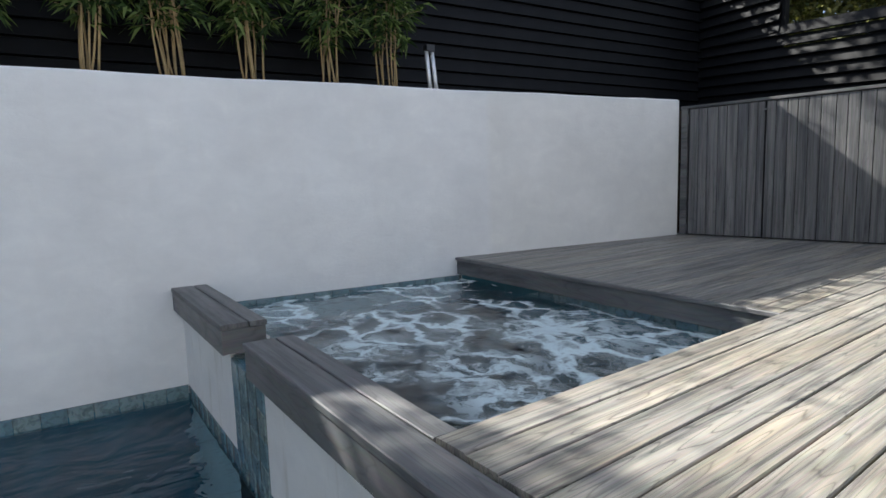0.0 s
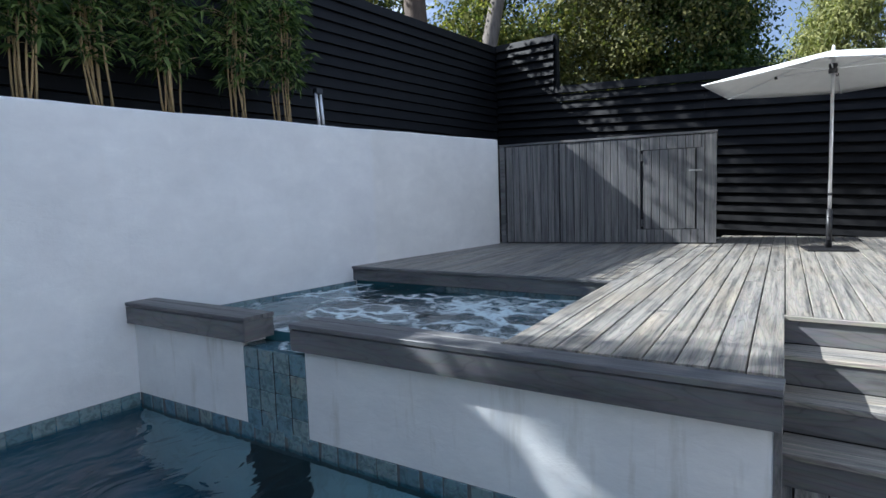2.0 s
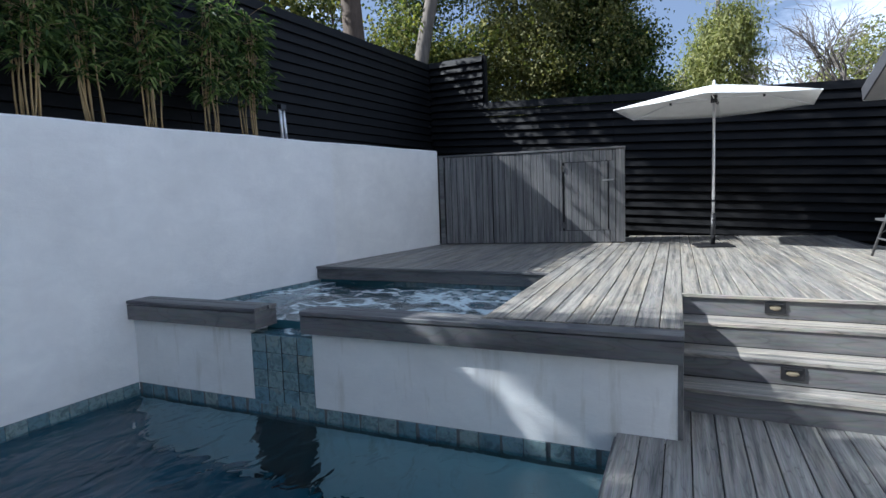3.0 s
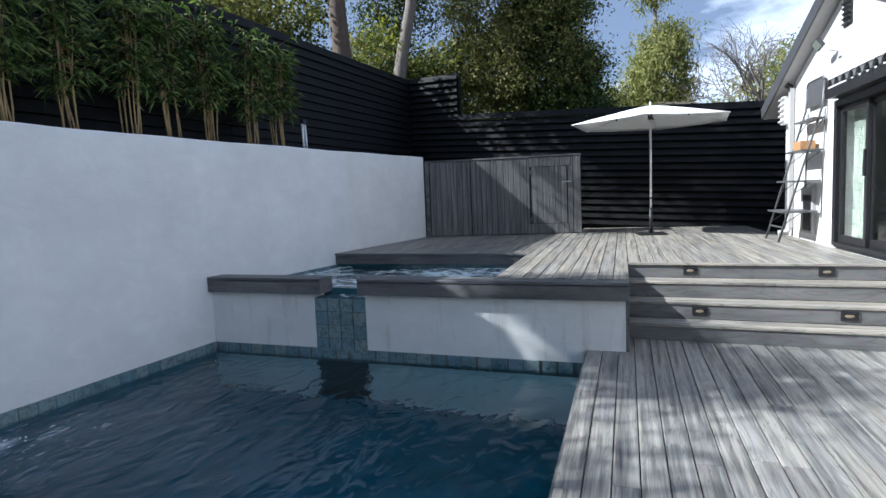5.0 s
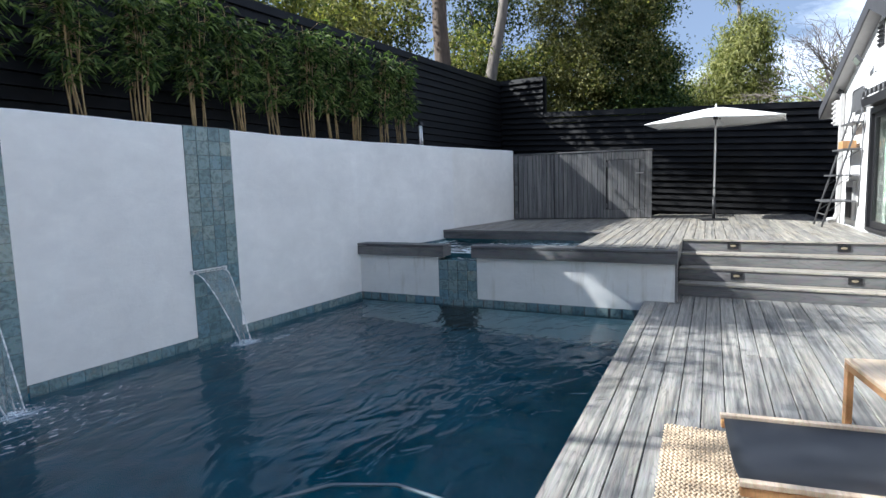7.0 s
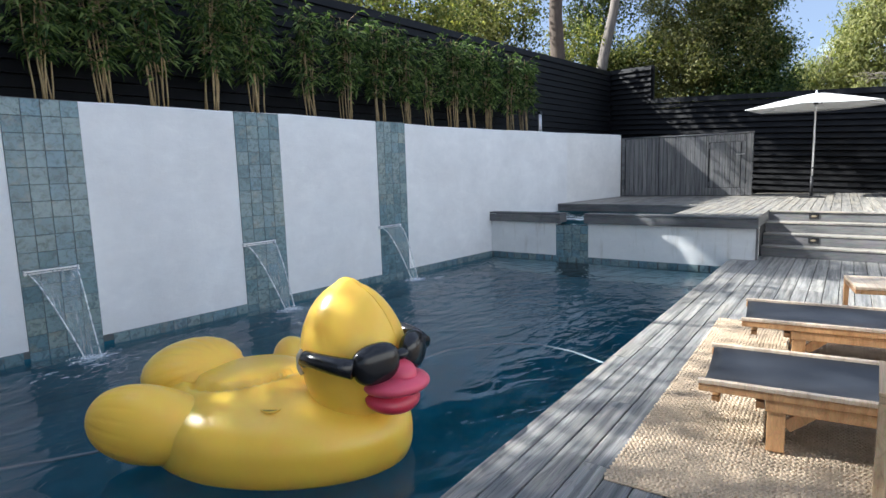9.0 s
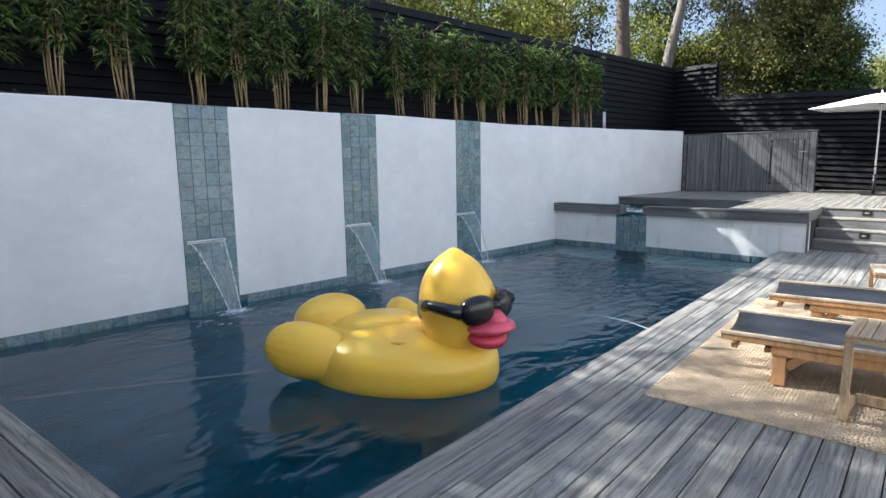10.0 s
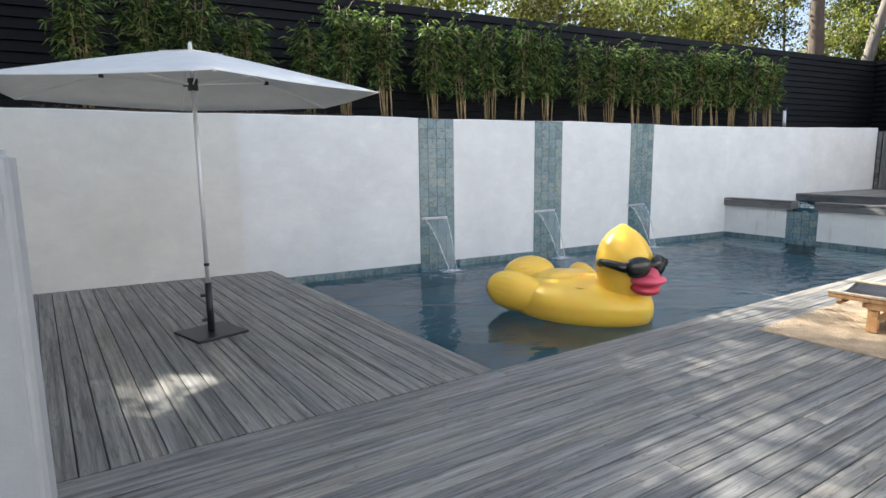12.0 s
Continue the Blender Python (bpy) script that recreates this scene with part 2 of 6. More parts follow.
def spa_water_mat(name, tint):
    """Churning water under a lace of froth, boiling white over the jets."""
    m, nt, p = water_base(name, tint)
    co = coords(nt)
    wave = tex(nt, co, 4.0, 4.0, 0.55, 0.8)
    bump(nt, p, wave.outputs["Fac"], 0.6, 0.028)
    p.inputs["IOR"].default_value = 1.27
    warp = tex(nt, co, 2.2, 5.0, 0.6)
    bent = mixc(nt, 0.55, coords(nt, (1.25, 0.9, 1.0)), warp.outputs["Color"], "ADD")
    cells = nt.nodes.new("ShaderNodeTexVoronoi")
    cells.feature = "DISTANCE_TO_EDGE"
    cells.inputs["Scale"].default_value = 2.8
    nt.links.new(bent, cells.inputs["Vector"])
    small = nt.nodes.new("ShaderNodeTexVoronoi")
    small.feature = "DISTANCE_TO_EDGE"
    small.inputs["Scale"].default_value = 9.0
    nt.links.new(bent, small.inputs["Vector"])
    net = ramp(nt, cells.outputs["Distance"], [(0.0, (1.0,) * 3), (0.06, (0.85,) * 3), (0.13, (0.12,) * 3), (0.25, (0, 0, 0))])
    fine = ramp(nt, small.outputs["Distance"], [(0.0, (0.42,) * 3), (0.06, (0.16,) * 3), (0.16, (0, 0, 0))])
    mass_n = tex(nt, bent, 1.7, 6.0, 0.62, 0.4)
    mass = ramp(nt, mass_n.outputs["Fac"], [(0.43, (0.04,) * 3), (0.56, (1, 1, 1))])
    veil = ramp(nt, mass_n.outputs["Fac"], [(0.56, (0, 0, 0)), (0.70, (0.55,) * 3)])
    jets = 0.0
    for x, y, r in ((0.55, -0.30, 0.72), (-0.30, -0.50, 0.55), (-0.40, -0.90, 0.42), (-0.62, 0.20, 0.38)):
        jets = math_node(nt, "MAXIMUM", jets, spot(nt, x, y, r, r * 1.15))
    churn = tex(nt, bent, 6.0, 6.0, 0.65, 0.5)
    boil = mixc(nt, 1.0, ramp(nt, jets, [(0.05, (0, 0, 0)), (0.7, (0.9,) * 3)]), ramp(nt, churn.outputs["Fac"], [(0.42, (0.02,) * 3), (0.57, (1, 1, 1))]), "MULTIPLY")
    lace = mixc(nt, 1.0, mixc(nt, 1.0, net, fine, "LIGHTEN"), mass, "MULTIPLY")
    amount = mixc(nt, 1.0, mixc(nt, 1.0, lace, veil, "LIGHTEN"), boil, "LIGHTEN")
    froth_over(nt, p, amount, churn.outputs["Fac"], (0.68, 0.79, 0.80))
    return m


def leaf_mat(name, a, b, c):
    m, nt, p = node_mat(name)
    g = nt.nodes.new("ShaderNodeNewGeometry")
    col = ramp(nt, g.outputs["Random Per Island"], [(0.0, a), (0.55, b), (1.0, c)])
    nt.links.new(col, p.inputs["Base Color"])
    p.inputs["Roughness"].default_value = 0.6
    p.inputs["Specular IOR Level"].default_value = 0.25
    out = nt.nodes["Material Output"]
    tr = nt.nodes.new("ShaderNodeBsdfTranslucent")
    nt.links.new(mixc(nt, 1.0, col, (1.5, 1.7, 0.8), "MULTIPLY"), tr.inputs["Color"])
    mix = nt.nodes.new("ShaderNodeMixShader")
    mix.inputs["Fac"].default_value = 0.32
    nt.links.new(p.outputs[0], mix.inputs[1])
    nt.links.new(tr.outputs[0], mix.inputs[2])
    nt.links.new(mix.outputs[0], out.inputs["Surface"])
    return m


def bark_mat(name, colour):
    m, nt, p = node_mat(name)
    n = tex(nt, coords(nt, (6, 6, 1.2)), 2.5, 6.0, 0.65)
    nt.links.new(ramp(nt, n.outputs["Fac"], [(0.3, tuple(c * 0.5 for c in colour)), (0.7, colour)]), p.inputs["Base Color"])
    p.inputs["Roughness"].default_value = 0.85
    bump(nt, p, n.outputs["Fac"], 0.5, 0.02)
    return m


M_PLASTER = plaster("white_plaster", (0.84, 0.84, 0.84), 0.2, (-10.07, 3.66))
M_SPA_PLASTER = plaster("spa_plaster", (0.80, 0.80, 0.785), 1.0, None, (0.66, 0.64, 0.58))
M_HOUSE = plaster("house_stucco", (0.74, 0.735, 0.72), 0.2)
# the garden wall stub's shade is put into this darker grey
M_STUB = plaster("shaded_white_plaster", (0.40, 0.41, 0.42), 0.9)
M_DECK = decking("grey_decking", (0.33, 0.322, 0.30), (0.190, 0.188, 0.178), (0.058, 0.059, 0.060), 0.85, tan=0.3)
M_DECK_UP = decking("pale_decking", (0.36, 0.335, 0.29), (0.222, 0.213, 0.192), (0.062, 0.061, 0.061), 1.0, tan=0.4)
M_FASCIA = decking("fascia_board", (0.175, 0.174, 0.172), (0.126, 0.126, 0.127), (0.066, 0.067, 0.070), 0.5)
M_CAB = decking("weathered_boards", (0.195, 0.193, 0.19), (0.118, 0.119, 0.121), (0.05, 0.052, 0.055), 0.5, 0.6)
M_UNDER = simple("dark_underside", (0.02, 0.02, 0.02), 0.9)
M_TILE = tile_mat("blue_stone_tile")
M_GROUT_DARK = simple("dark_grout", (0.022, 0.028, 0.030), 0.9, vary=0.3, scale=12)
M_GROUT = simple("grey_grout", (0.105, 0.115, 0.115), 0.85, vary=0.2, scale=12)
M_POOL = simple("dark_pool_plaster", (0.008, 0.105, 0.158), 0.8, vary=0.3, scale=2.5)
M_SPA_IN = simple("spa_plaster_inside", (0.030, 0.115, 0.140), 0.8, vary=0.3, scale=3)
LANDINGS = [((a + b) / 2 + 0.16, 5.20) for a, b in ((-7.185, -6.735), (-4.83, -4.39), (-2.41, -1.965))]
M_WATER = pool_water_mat("pool_water", (0.60, 0.88, 0.95), LANDINGS)
M_SPA_WATER = spa_water_mat("spa_water", (0.60, 0.88, 0.93))
M_FENCE = simple("black_fence_paint", (0.007, 0.007, 0.0078), 0.5, vary=0.3, scale=3, grain=40, bumpiness=0.25)
M_FENCE.node_tree.nodes["Principled BSDF"].inputs["Specular IOR Level"].default_value = 0.16
M_SOIL = simple("brown_mulch", (0.085, 0.055, 0.035), 0.95, vary=0.6, scale=14, grain=50, bumpiness=0.9)
M_EARTH = simple("dry_earth", (0.12, 0.10, 0.07), 0.95, vary=0.5, scale=1.5)
M_CULM = simple("bamboo_culm", (0.36, 0.25, 0.105), 0.45, vary=0.35, scale=9)
M_BAMBOO = leaf_mat("bamboo_leaf", (0.013, 0.026, 0.007), (0.051, 0.088, 0.022), (0.25, 0.31, 0.10))
M_LEAF = leaf_mat("broad_leaf", (0.045, 0.068, 0.017), (0.15, 0.165, 0.042), (0.34, 0.31, 0.09))
M_LEAF_DEEP = leaf_mat("deep_green_leaf", (0.02, 0.04, 0.012), (0.055, 0.085, 0.024), (0.16, 0.19, 0.05))
M_DARKLEAF = leaf_mat("dark_leaf", (0.018, 0.028, 0.01), (0.04, 0.06, 0.018), (0.11, 0.12, 0.035))
M_LEAF_BROWN = leaf_mat("bronze_leaf", (0.045, 0.052, 0.017), (0.125, 0.125, 0.040), (0.26, 0.235, 0.08))
M_PINE = leaf_mat("pine_needles", (0.085, 0.10, 0.030), (0.20, 0.205, 0.065), (0.36, 0.34, 0.13))
M_BARK = bark_mat("grey_bark", (0.22, 0.19, 0.16))
M_BARK_DARK = bark_mat("brown_bark", (0.13, 0.095, 0.07))
M_WOOD = decking("teak_wood", (0.58, 0.345, 0.160), (0.50, 0.280, 0.120), (0.39, 0.200, 0.078), 0.3, 0.45)
M_WEATHERED = decking("weathered_teak", (0.47, 0.36, 0.235), (0.39, 0.28, 0.17), (0.28, 0.18, 0.095), 0.35, 0.55)
M_PALE = decking("pale_wood", (0.72, 0.60, 0.46), (0.64, 0.51, 0.37), (0.52, 0.39, 0.26), 0.25, 0.5)
M_ALU = simple("brushed_aluminium", (0.82, 0.82, 0.83), 0.45, 0.6, 0.06)
M_BLACK = simple("black_metal", (0.018, 0.018, 0.02), 0.4, 0.0, 0.2)
M_FABRIC = simple("white_canopy_fabric", (0.78, 0.78, 0.77), 0.85, vary=0.05, grain=120)
M_SLING = simple("charcoal_sling_mesh", (0.021, 0.023, 0.028), 0.40, vary=0.2, grain=220, bumpiness=0.2)
M_YELLOW = simple("yellow_vinyl", (0.94, 0.602, 0.072), 0.30, vary=0.06, scale=2.0, grain=9, bumpiness=0.05)
for key, value in (("Subsurface Weight", 0.35), ("Subsurface Scale", 0.12)):
    M_YELLOW.node_tree.nodes["Principled BSDF"].inputs[key].default_value = value
M_YELLOW.node_tree.nodes["Principled BSDF"].inputs["Subsurface Radius"].default_value = (1.0, 0.55, 0.1)
M_GLOSSBLACK = simple("black_vinyl", (0.012, 0.012, 0.014), 0.22, vary=0.2, bumpiness=0.03)
M_PINK = simple("pink_vinyl", (0.66, 0.09, 0.15), 0.28, vary=0.1, bumpiness=0.03)
M_RED = simple("red_vinyl", (0.52, 0.04, 0.075), 0.28, vary=0.1, bumpiness=0.03)
M_JUTE = simple("braided_jute", (0.505, 0.395, 0.272), 0.9, vary=0.22, scale=7, grain=160, bumpiness=0.5)


# ---- mesh helpers ----
def obj(name, bm, material, parent=None, label="", smooth=False):
    me = bpy.data.meshes.new(name)
    bm.to_mesh(me)
    bm.free()
    if smooth:
        me.polygons.foreach_set("use_smooth", [True] * len(me.polygons))
    if material:
        me.materials.append(material)
    ob = new(name, me)
    ob.parent = parent
    if label:
        ob["label"] = label
    return ob


def part(name, bm, material, parent, label="", smooth=False):
    return obj(name, bm, material, parent, label, smooth)


def shared(name, me, parent, m):
    ob = new(name, me)
    ob.parent = parent
    ob.matrix_local = m
    return ob


def thing(name, label, category, at=(0, 0, 0), turn=0.0, group="", kind=""):
    ob = new(name)
    ob.matrix_world = pose(*at, 0, 0, turn)
    return tagged(ob, label, category, group, kind)


def mesh_np(name, verts, faces, material, smooth=False):
    me = bpy.data.meshes.new(name)
    me.from_pydata(verts, [], faces)
    if smooth:
        me.polygons.foreach_set("use_smooth", [True] * len(me.polygons))
    me.materials.append(material)
    return me


def add_box(bm, x0, x1, y0, y1, z0, z1, bevel=0.0, m=None):
    geo = bmesh.ops.create_cube(bm, size=1.0)
    vs = geo["verts"]
    for v in vs:
        v.co = Vector((x0 + (v.co.x + 0.5) * (x1 - x0), y0 + (v.co.y + 0.5) * (y1 - y0), z0 + (v.co.z + 0.5) * (z1 - z0)))
    if bevel:
        es = list({e for v in vs for e in v.link_edges})
        r = bmesh.ops.bevel(bm, geom=es, offset=bevel, segments=2, affect="EDGES", profile=0.6)
        vs = list({v for f in r["faces"] for v in f.verts} | {v for v in vs if v.is_valid})
    if m is not None:
        bmesh.ops.transform(bm, matrix=m, verts=vs)
    return vs


def box(x0, x1, y0, y1, z0, z1, bevel=0.0, m=None):
    bm = bmesh.new()
    add_box(bm, x0, x1, y0, y1, z0, z1, bevel, m)
    return bm


def prism(points, z0, z1, bevel=0.0):
    """A plate with the plan of points (anticlockwise) between two heights."""
    bm = bmesh.new()
    lo = [bm.verts.new((x, y, z0)) for x, y in points]
    hi = [bm.verts.new((x, y, z1)) for x, y in points]
    bm.faces.new(lo[::-1])
    bm.faces.new(hi)
    n = len(points)
    for i in range(n):
        bm.faces.new((lo[i], lo[(i + 1) % n], hi[(i + 1) % n], hi[i]))
    bmesh.ops.recalc_face_normals(bm, faces=bm.faces)
    if bevel:
        bmesh.ops.bevel(bm, geom=list(bm.edges), offset=bevel, segments=1, affect="EDGES")
    return bm


def add_tube(bm, path, radii, sides=8, cap=True):
    pts = [Vector(p) for p in path]
    rings = []
    for i, p in enumerate(pts):
        d = (pts[min(i + 1, len(pts) - 1)] - pts[max(i - 1, 0)]).normalized()
        a = d.orthogonal().normalized() if i == 0 else (rings[-1][1] - d * rings[-1][1].dot(d)).normalized()
        b = d.cross(a)
        r = radii[i] if hasattr(radii, "__len__") else radii
        rings.append(([bm.verts.new(p + (a * math.cos(2 * math.pi * k / sides) + b * math.sin(2 * math.pi * k / sides)) * r) for k in range(sides)], a))
    for (u, _), (v, _) in zip(rings, rings[1:]):
        for k in range(sides):
            bm.faces.new((u[k], u[(k + 1) % sides], v[(k + 1) % sides], v[k]))
    if cap:
        bm.faces.new(rings[0][0][::-1])
        bm.faces.new(rings[-1][0])
    return bm


def tube(path, radii, sides=8):
    return add_tube(bmesh.new(), path, radii, sides)


def beam(a, b, w, h, bevel=0.004, up=(0, 0, 1)):
    """A squared bar from a to b, w wide and h high."""
    a, b = Vector(a), Vector(b)
    x = (b - a).normalized()
    y = Vector(up).cross(x).normalized()
    z = x.cross(y)
    m = Matrix((x, y, z)).transposed().to_4x4()
    m.translation = a
    return box(0, (b - a).length, -w / 2, w / 2, -h / 2, h / 2, bevel, m)


BOARD_MESHES = {}


def board_mesh(length, width, thick, material, round_edge=0.004):
    """A plank along its own x with eased upper edges; its top lies at z = 0."""
    key = (round(length, 3), round(width, 4), round(thick, 4), material.name, round_edge)
    if key not in BOARD_MESHES:
        l, w, t, r = length, width / 2, thick, round_edge
        prof = [(-w, -t), (w, -t), (w, -r), (w - r, 0.0), (-w + r, 0.0), (-w, -r)]
        vs = [(x, y, z) for x in (0.0, l) for y, z in prof]
        n = len(prof)
        fs = [tuple(range(n))[::-1], tuple(range(n, 2 * n))] + [(i, (i + 1) % n, n + (i + 1) % n, n + i) for i in range(n)]
        BOARD_MESHES[key] = mesh_np("board", vs, [f[::-1] for f in fs], material)
    return BOARD_MESHES[key]


def lay(name, parent, p0, p1, width, thick, material, tilt=0.0):
    """Lays one board with its top's centre line from p0 to p1."""
    a, b = Vector(p0), Vector(p1)
    d = b - a
    x = d.normalized()
    up = Vector((0, 0, 1)) if abs(x.z) < 0.9 else Vector((-1, 0, 0))
    y = up.cross(x).normalized()
    z = x.cross(y)
    m = Matrix((x, y, z)).transposed().to_4x4()
    m.translation = a
    return shared(name, board_mesh(d.length, width, thick, material), parent, m @ pose(0, 0, 0, tilt))


# ---- plan ----
ZU = 0.672          # upper deck
WATER = -0.235
SPA_WATER = 0.452
PITCH = 0.1455
RUN = 0.29           # depth of a stair tread


def y_edge(x):
    """The pool's deck edge."""
    return 1.125 + 0.077 * x


def y_up(x):
    """The upper deck's edge along its stairs' side."""
    return 0.79 + 0.085 * (x - 0.84)


def y_wall(x):
    """Face of the long white wall."""
    return 5.585 if x < 0.75 else 5.585 - 0.0617 * (x - 0.75)


def y_house(x):
    return -1.66 + 0.112 * (x - 2.46)


def x_cap(y):
    """Outer edge of the spa's timber cap."""
    return 0.673 + 0.036 * (5.578 - y)


def x_spa(y):
    """Face of the spa's plastered front."""
    return 0.745 + 0.038 * (5.585 - y)


def x_end(y):
    """The pool's near end, where the side deck begins."""
    return -9.12 - 0.116 * (y - 0.42)


def x_fence(y):
    return 8.62 + 0.02 * (y - 5.0)


def y_fence(x):
    return 6.50 - 0.015 * (x - 8.6)


def bed_z(x):
    """The soil's height behind the wall: heaped at the near end, sunken further on."""
    f = min(1.0, max(0.0, (x + 8.6) / 2.4))
    return 2.345 - 0.105 * f * f * (3 - 2 * f)


# ---- the large structure ----
rng = random.Random(7)

# ground far around, with a hole for the yard's pool
ground = bmesh.new()
xs, ys = [-400, -13.0, -9.9, 1.5, 400], [-400, 0.0, 6.0, 400]
grid = [[ground.verts.new((x, y, -0.35)) for y in ys] for x in xs]
for i in range(4):
    for j in range(3):
        if j == 1 and i in (1, 2):
            continue
        ground.faces.new((grid[i][j], grid[i + 1][j], grid[i + 1][j + 1], grid[i][j + 1]))
tagged(obj("ground", ground, M_EARTH), "dry brown earth around the yard", "ground", kind="structure")

# raised planting bed behind the long wall
bed = prism([(-13.6, 5.85), (8.6, 5.55), (8.6, 6.6), (-13.6, 6.95)], -0.30, 2.33)
bmesh.ops.subdivide_edges(bed, edges=[e for e in bed.edges if e.calc_length() > 5], cuts=60)
for v in bed.verts:
    if v.co.z > 2:
        v.co.z = bed_z(v.co.x) + 0.015 * noise.noise((v.co.x * 2.0, v.co.y * 2.0, 0.0))
tagged(obj("planting_bed", bed, M_SOIL), "brown mulch in the raised bed behind the wall", "soil", kind="structure")
slope = prism([(-60, 7.1), (60, 7.1), (60, 90), (-60, 90)], -0.3, 2.6)
tagged(obj("slope", slope, M_EARTH), "earth bank behind the fence", "ground", kind="structure")

# long white wall, its top hand-finished and slightly uneven
wall = bmesh.new()
stations = [-13.5 + 0.25 * i for i in range(57)] + [0.75] + [0.75 + 0.25 * i for i in range(1, 23)] + [6.42]
rows = []
for x in stations:
    wob = 0.006 * math.sin(x * 1.3) + 0.004 * math.sin(x * 3.1 + 1) + 0.002 * math.sin(x * 9.0)
    top, y = 2.312 + wob - 0.028 * math.exp(-((x - 0.3) / 2.6) ** 2), y_wall(x)
    rows.append([wall.verts.new(c) for c in ((x, y, -1.6), (x, y, top - 0.02), (x, y + 0.02, top), (x, y + 0.26, top - 0.004), (x, y + 0.26, -1.6))])
for a, b in zip(rows, rows[1:]):
    for k in range(4):
        wall.faces.new((a[k], b[k], b[k + 1], a[k + 1]))
wall.faces.new(rows[0])
wall.faces.new(rows[-1][::-1])
bmesh.ops.recalc_face_normals(wall, faces=wall.faces)
wall_north = tagged(obj("wall_north", wall, M_PLASTER), "long white plastered retaining wall beside the pool", "wall", kind="structure")

# the side wall at the near end, and the stub beside the camera's way
tagged(obj("wall_west", prism([(-13.65, 0.4), (-13.42, 0.4), (-13.42, 5.57), (-13.65, 5.57)], -0.3, 2.30), M_PLASTER),
       "white plastered end wall", "wall", kind="structure")
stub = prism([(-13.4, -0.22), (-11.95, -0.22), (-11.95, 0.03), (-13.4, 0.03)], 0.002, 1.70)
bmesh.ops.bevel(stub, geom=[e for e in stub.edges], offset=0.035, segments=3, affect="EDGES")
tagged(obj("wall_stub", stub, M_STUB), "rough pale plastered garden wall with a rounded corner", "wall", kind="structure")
tagged(obj("wall_south", prism([(-12.3, -6.3), (1.6, -6.3), (1.6, -6.02), (-12.3, -6.02)], -0.3, 3.4), M_HOUSE),
       "plain white wall that closes the yard", "wall", kind="structure")

# pool basin
basin = bmesh.new()
plan = [(x_end(5.58), 5.58), (x_end(0.42), 0.42), (0.92, 1.19), (0.76, 5.58)]
lo = [basin.verts.new((x, y, -1.55)) for x, y in plan]
hi = [basin.verts.new((x, y, -0.20 if y > 5 else -0.05)) for x, y in plan]
basin.faces.new(lo)
for i in range(4):
    basin.faces.new((lo[i], lo[(i + 1) % 4], hi[(i + 1) % 4], hi[i]))
pool = tagged(obj("pool_basin", basin, M_POOL), "dark blue plastered swimming pool shell", "swimming pool", kind="structure")
water = bmesh.new()
water.faces.new([water.verts.new((x, y, WATER)) for x, y in plan])
pool_water = tagged(obj("pool_water", water, M_WATER), "dark rippling pool water", "water", kind="structure")
pool_water.visible_shadow = False

# spa block: plastered front with its spillway, sides, inside shell
SPILL = (3.53, 4.165)
LIP = 0.437


def front_piece(y0, y1, z1):
    return prism([(x_spa(y0), y0), (x_spa(y0) + 0.24, y0), (x_spa(y1) + 0.24, y1), (x_spa(y1), y1)], -1.5, z1)


for y0, y1, z1 in ((SPILL[1], 5.60, 0.522), (0.835, SPILL[0], 0.522)):
    tagged(obj("wall_spa", front_piece(y0, y1, z1), M_SPA_PLASTER), "stained white plastered front of the raised spa", "wall", kind="structure")
spillway = tagged(obj("spillway", prism([(x_spa(SPILL[0]) + 0.004, SPILL[0]), (x_spa(SPILL[0]) + 0.24, SPILL[0]), (x_spa(SPILL[1]) + 0.24, SPILL[1]), (x_spa(SPILL[1]) + 0.004, SPILL[1])], -1.5, LIP - 0.008), M_GROUT_DARK),
                  "tiled spillway from the spa to the pool", "spillway", kind="structure")
spa_plan = [(1.02, 2.19), (3.33, 2.32), (3.30, 5.52), (0.985, 5.60)]
shell = bmesh.new()
lo = [shell.verts.new((x, y, -0.35)) for x, y in spa_plan]
hi = [shell.verts.new((x, y, 0.52)) for x, y in spa_plan]
shell.faces.new(lo)
for i in range(4):
    shell.faces.new((lo[i], lo[(i + 1) % 4], hi[(i + 1) % 4], hi[i]))
tagged(obj("spa_basin", shell, M_SPA_IN), "dark plastered spa shell", "spa", kind="structure")
sw = bmesh.new()
bmesh.ops.create_grid(sw, x_segments=110, y_segments=140, size=0.5)
for v in sw.verts:
    u, w = v.co.x + 0.5, v.co.y + 0.5
    x = 0.80 + u * 2.55
    y = (2.16 + 0.05 * (x - 1)) + w * (y_wall(x) - 2.14 - 0.05 * (x - 1))
    x0 = x_spa(y) + 0.01
    x = x0 + u * (3.345 - x0)
    h = 0.013 * noise.noise((x * 3.2, y * 3.2, 1.0)) + 0.009 * noise.noise((x * 8, y * 8, 4.0)) + 0.004 * noise.noise((x * 19, y * 19, 2.0))
    jet = math.exp(-((x - 2.45) ** 2 + (y - 3.05) ** 2) / 0.16)
    h += jet * (0.028 + 0.03 * noise.noise((x * 9, y * 9, 7.0)))
    v.co = Vector((x - 2.1, y - 3.6, h if x > 1.2 else h * max(0.1, (x - 0.85) / 0.35)))
spa_water = tagged(obj("spa_water", sw, M_SPA_WATER, smooth=True), "churning foamy spa water", "water", kind="structure")
spa_water.location = (2.1, 3.6, SPA_WATER)
spa_water.visible_shadow = False

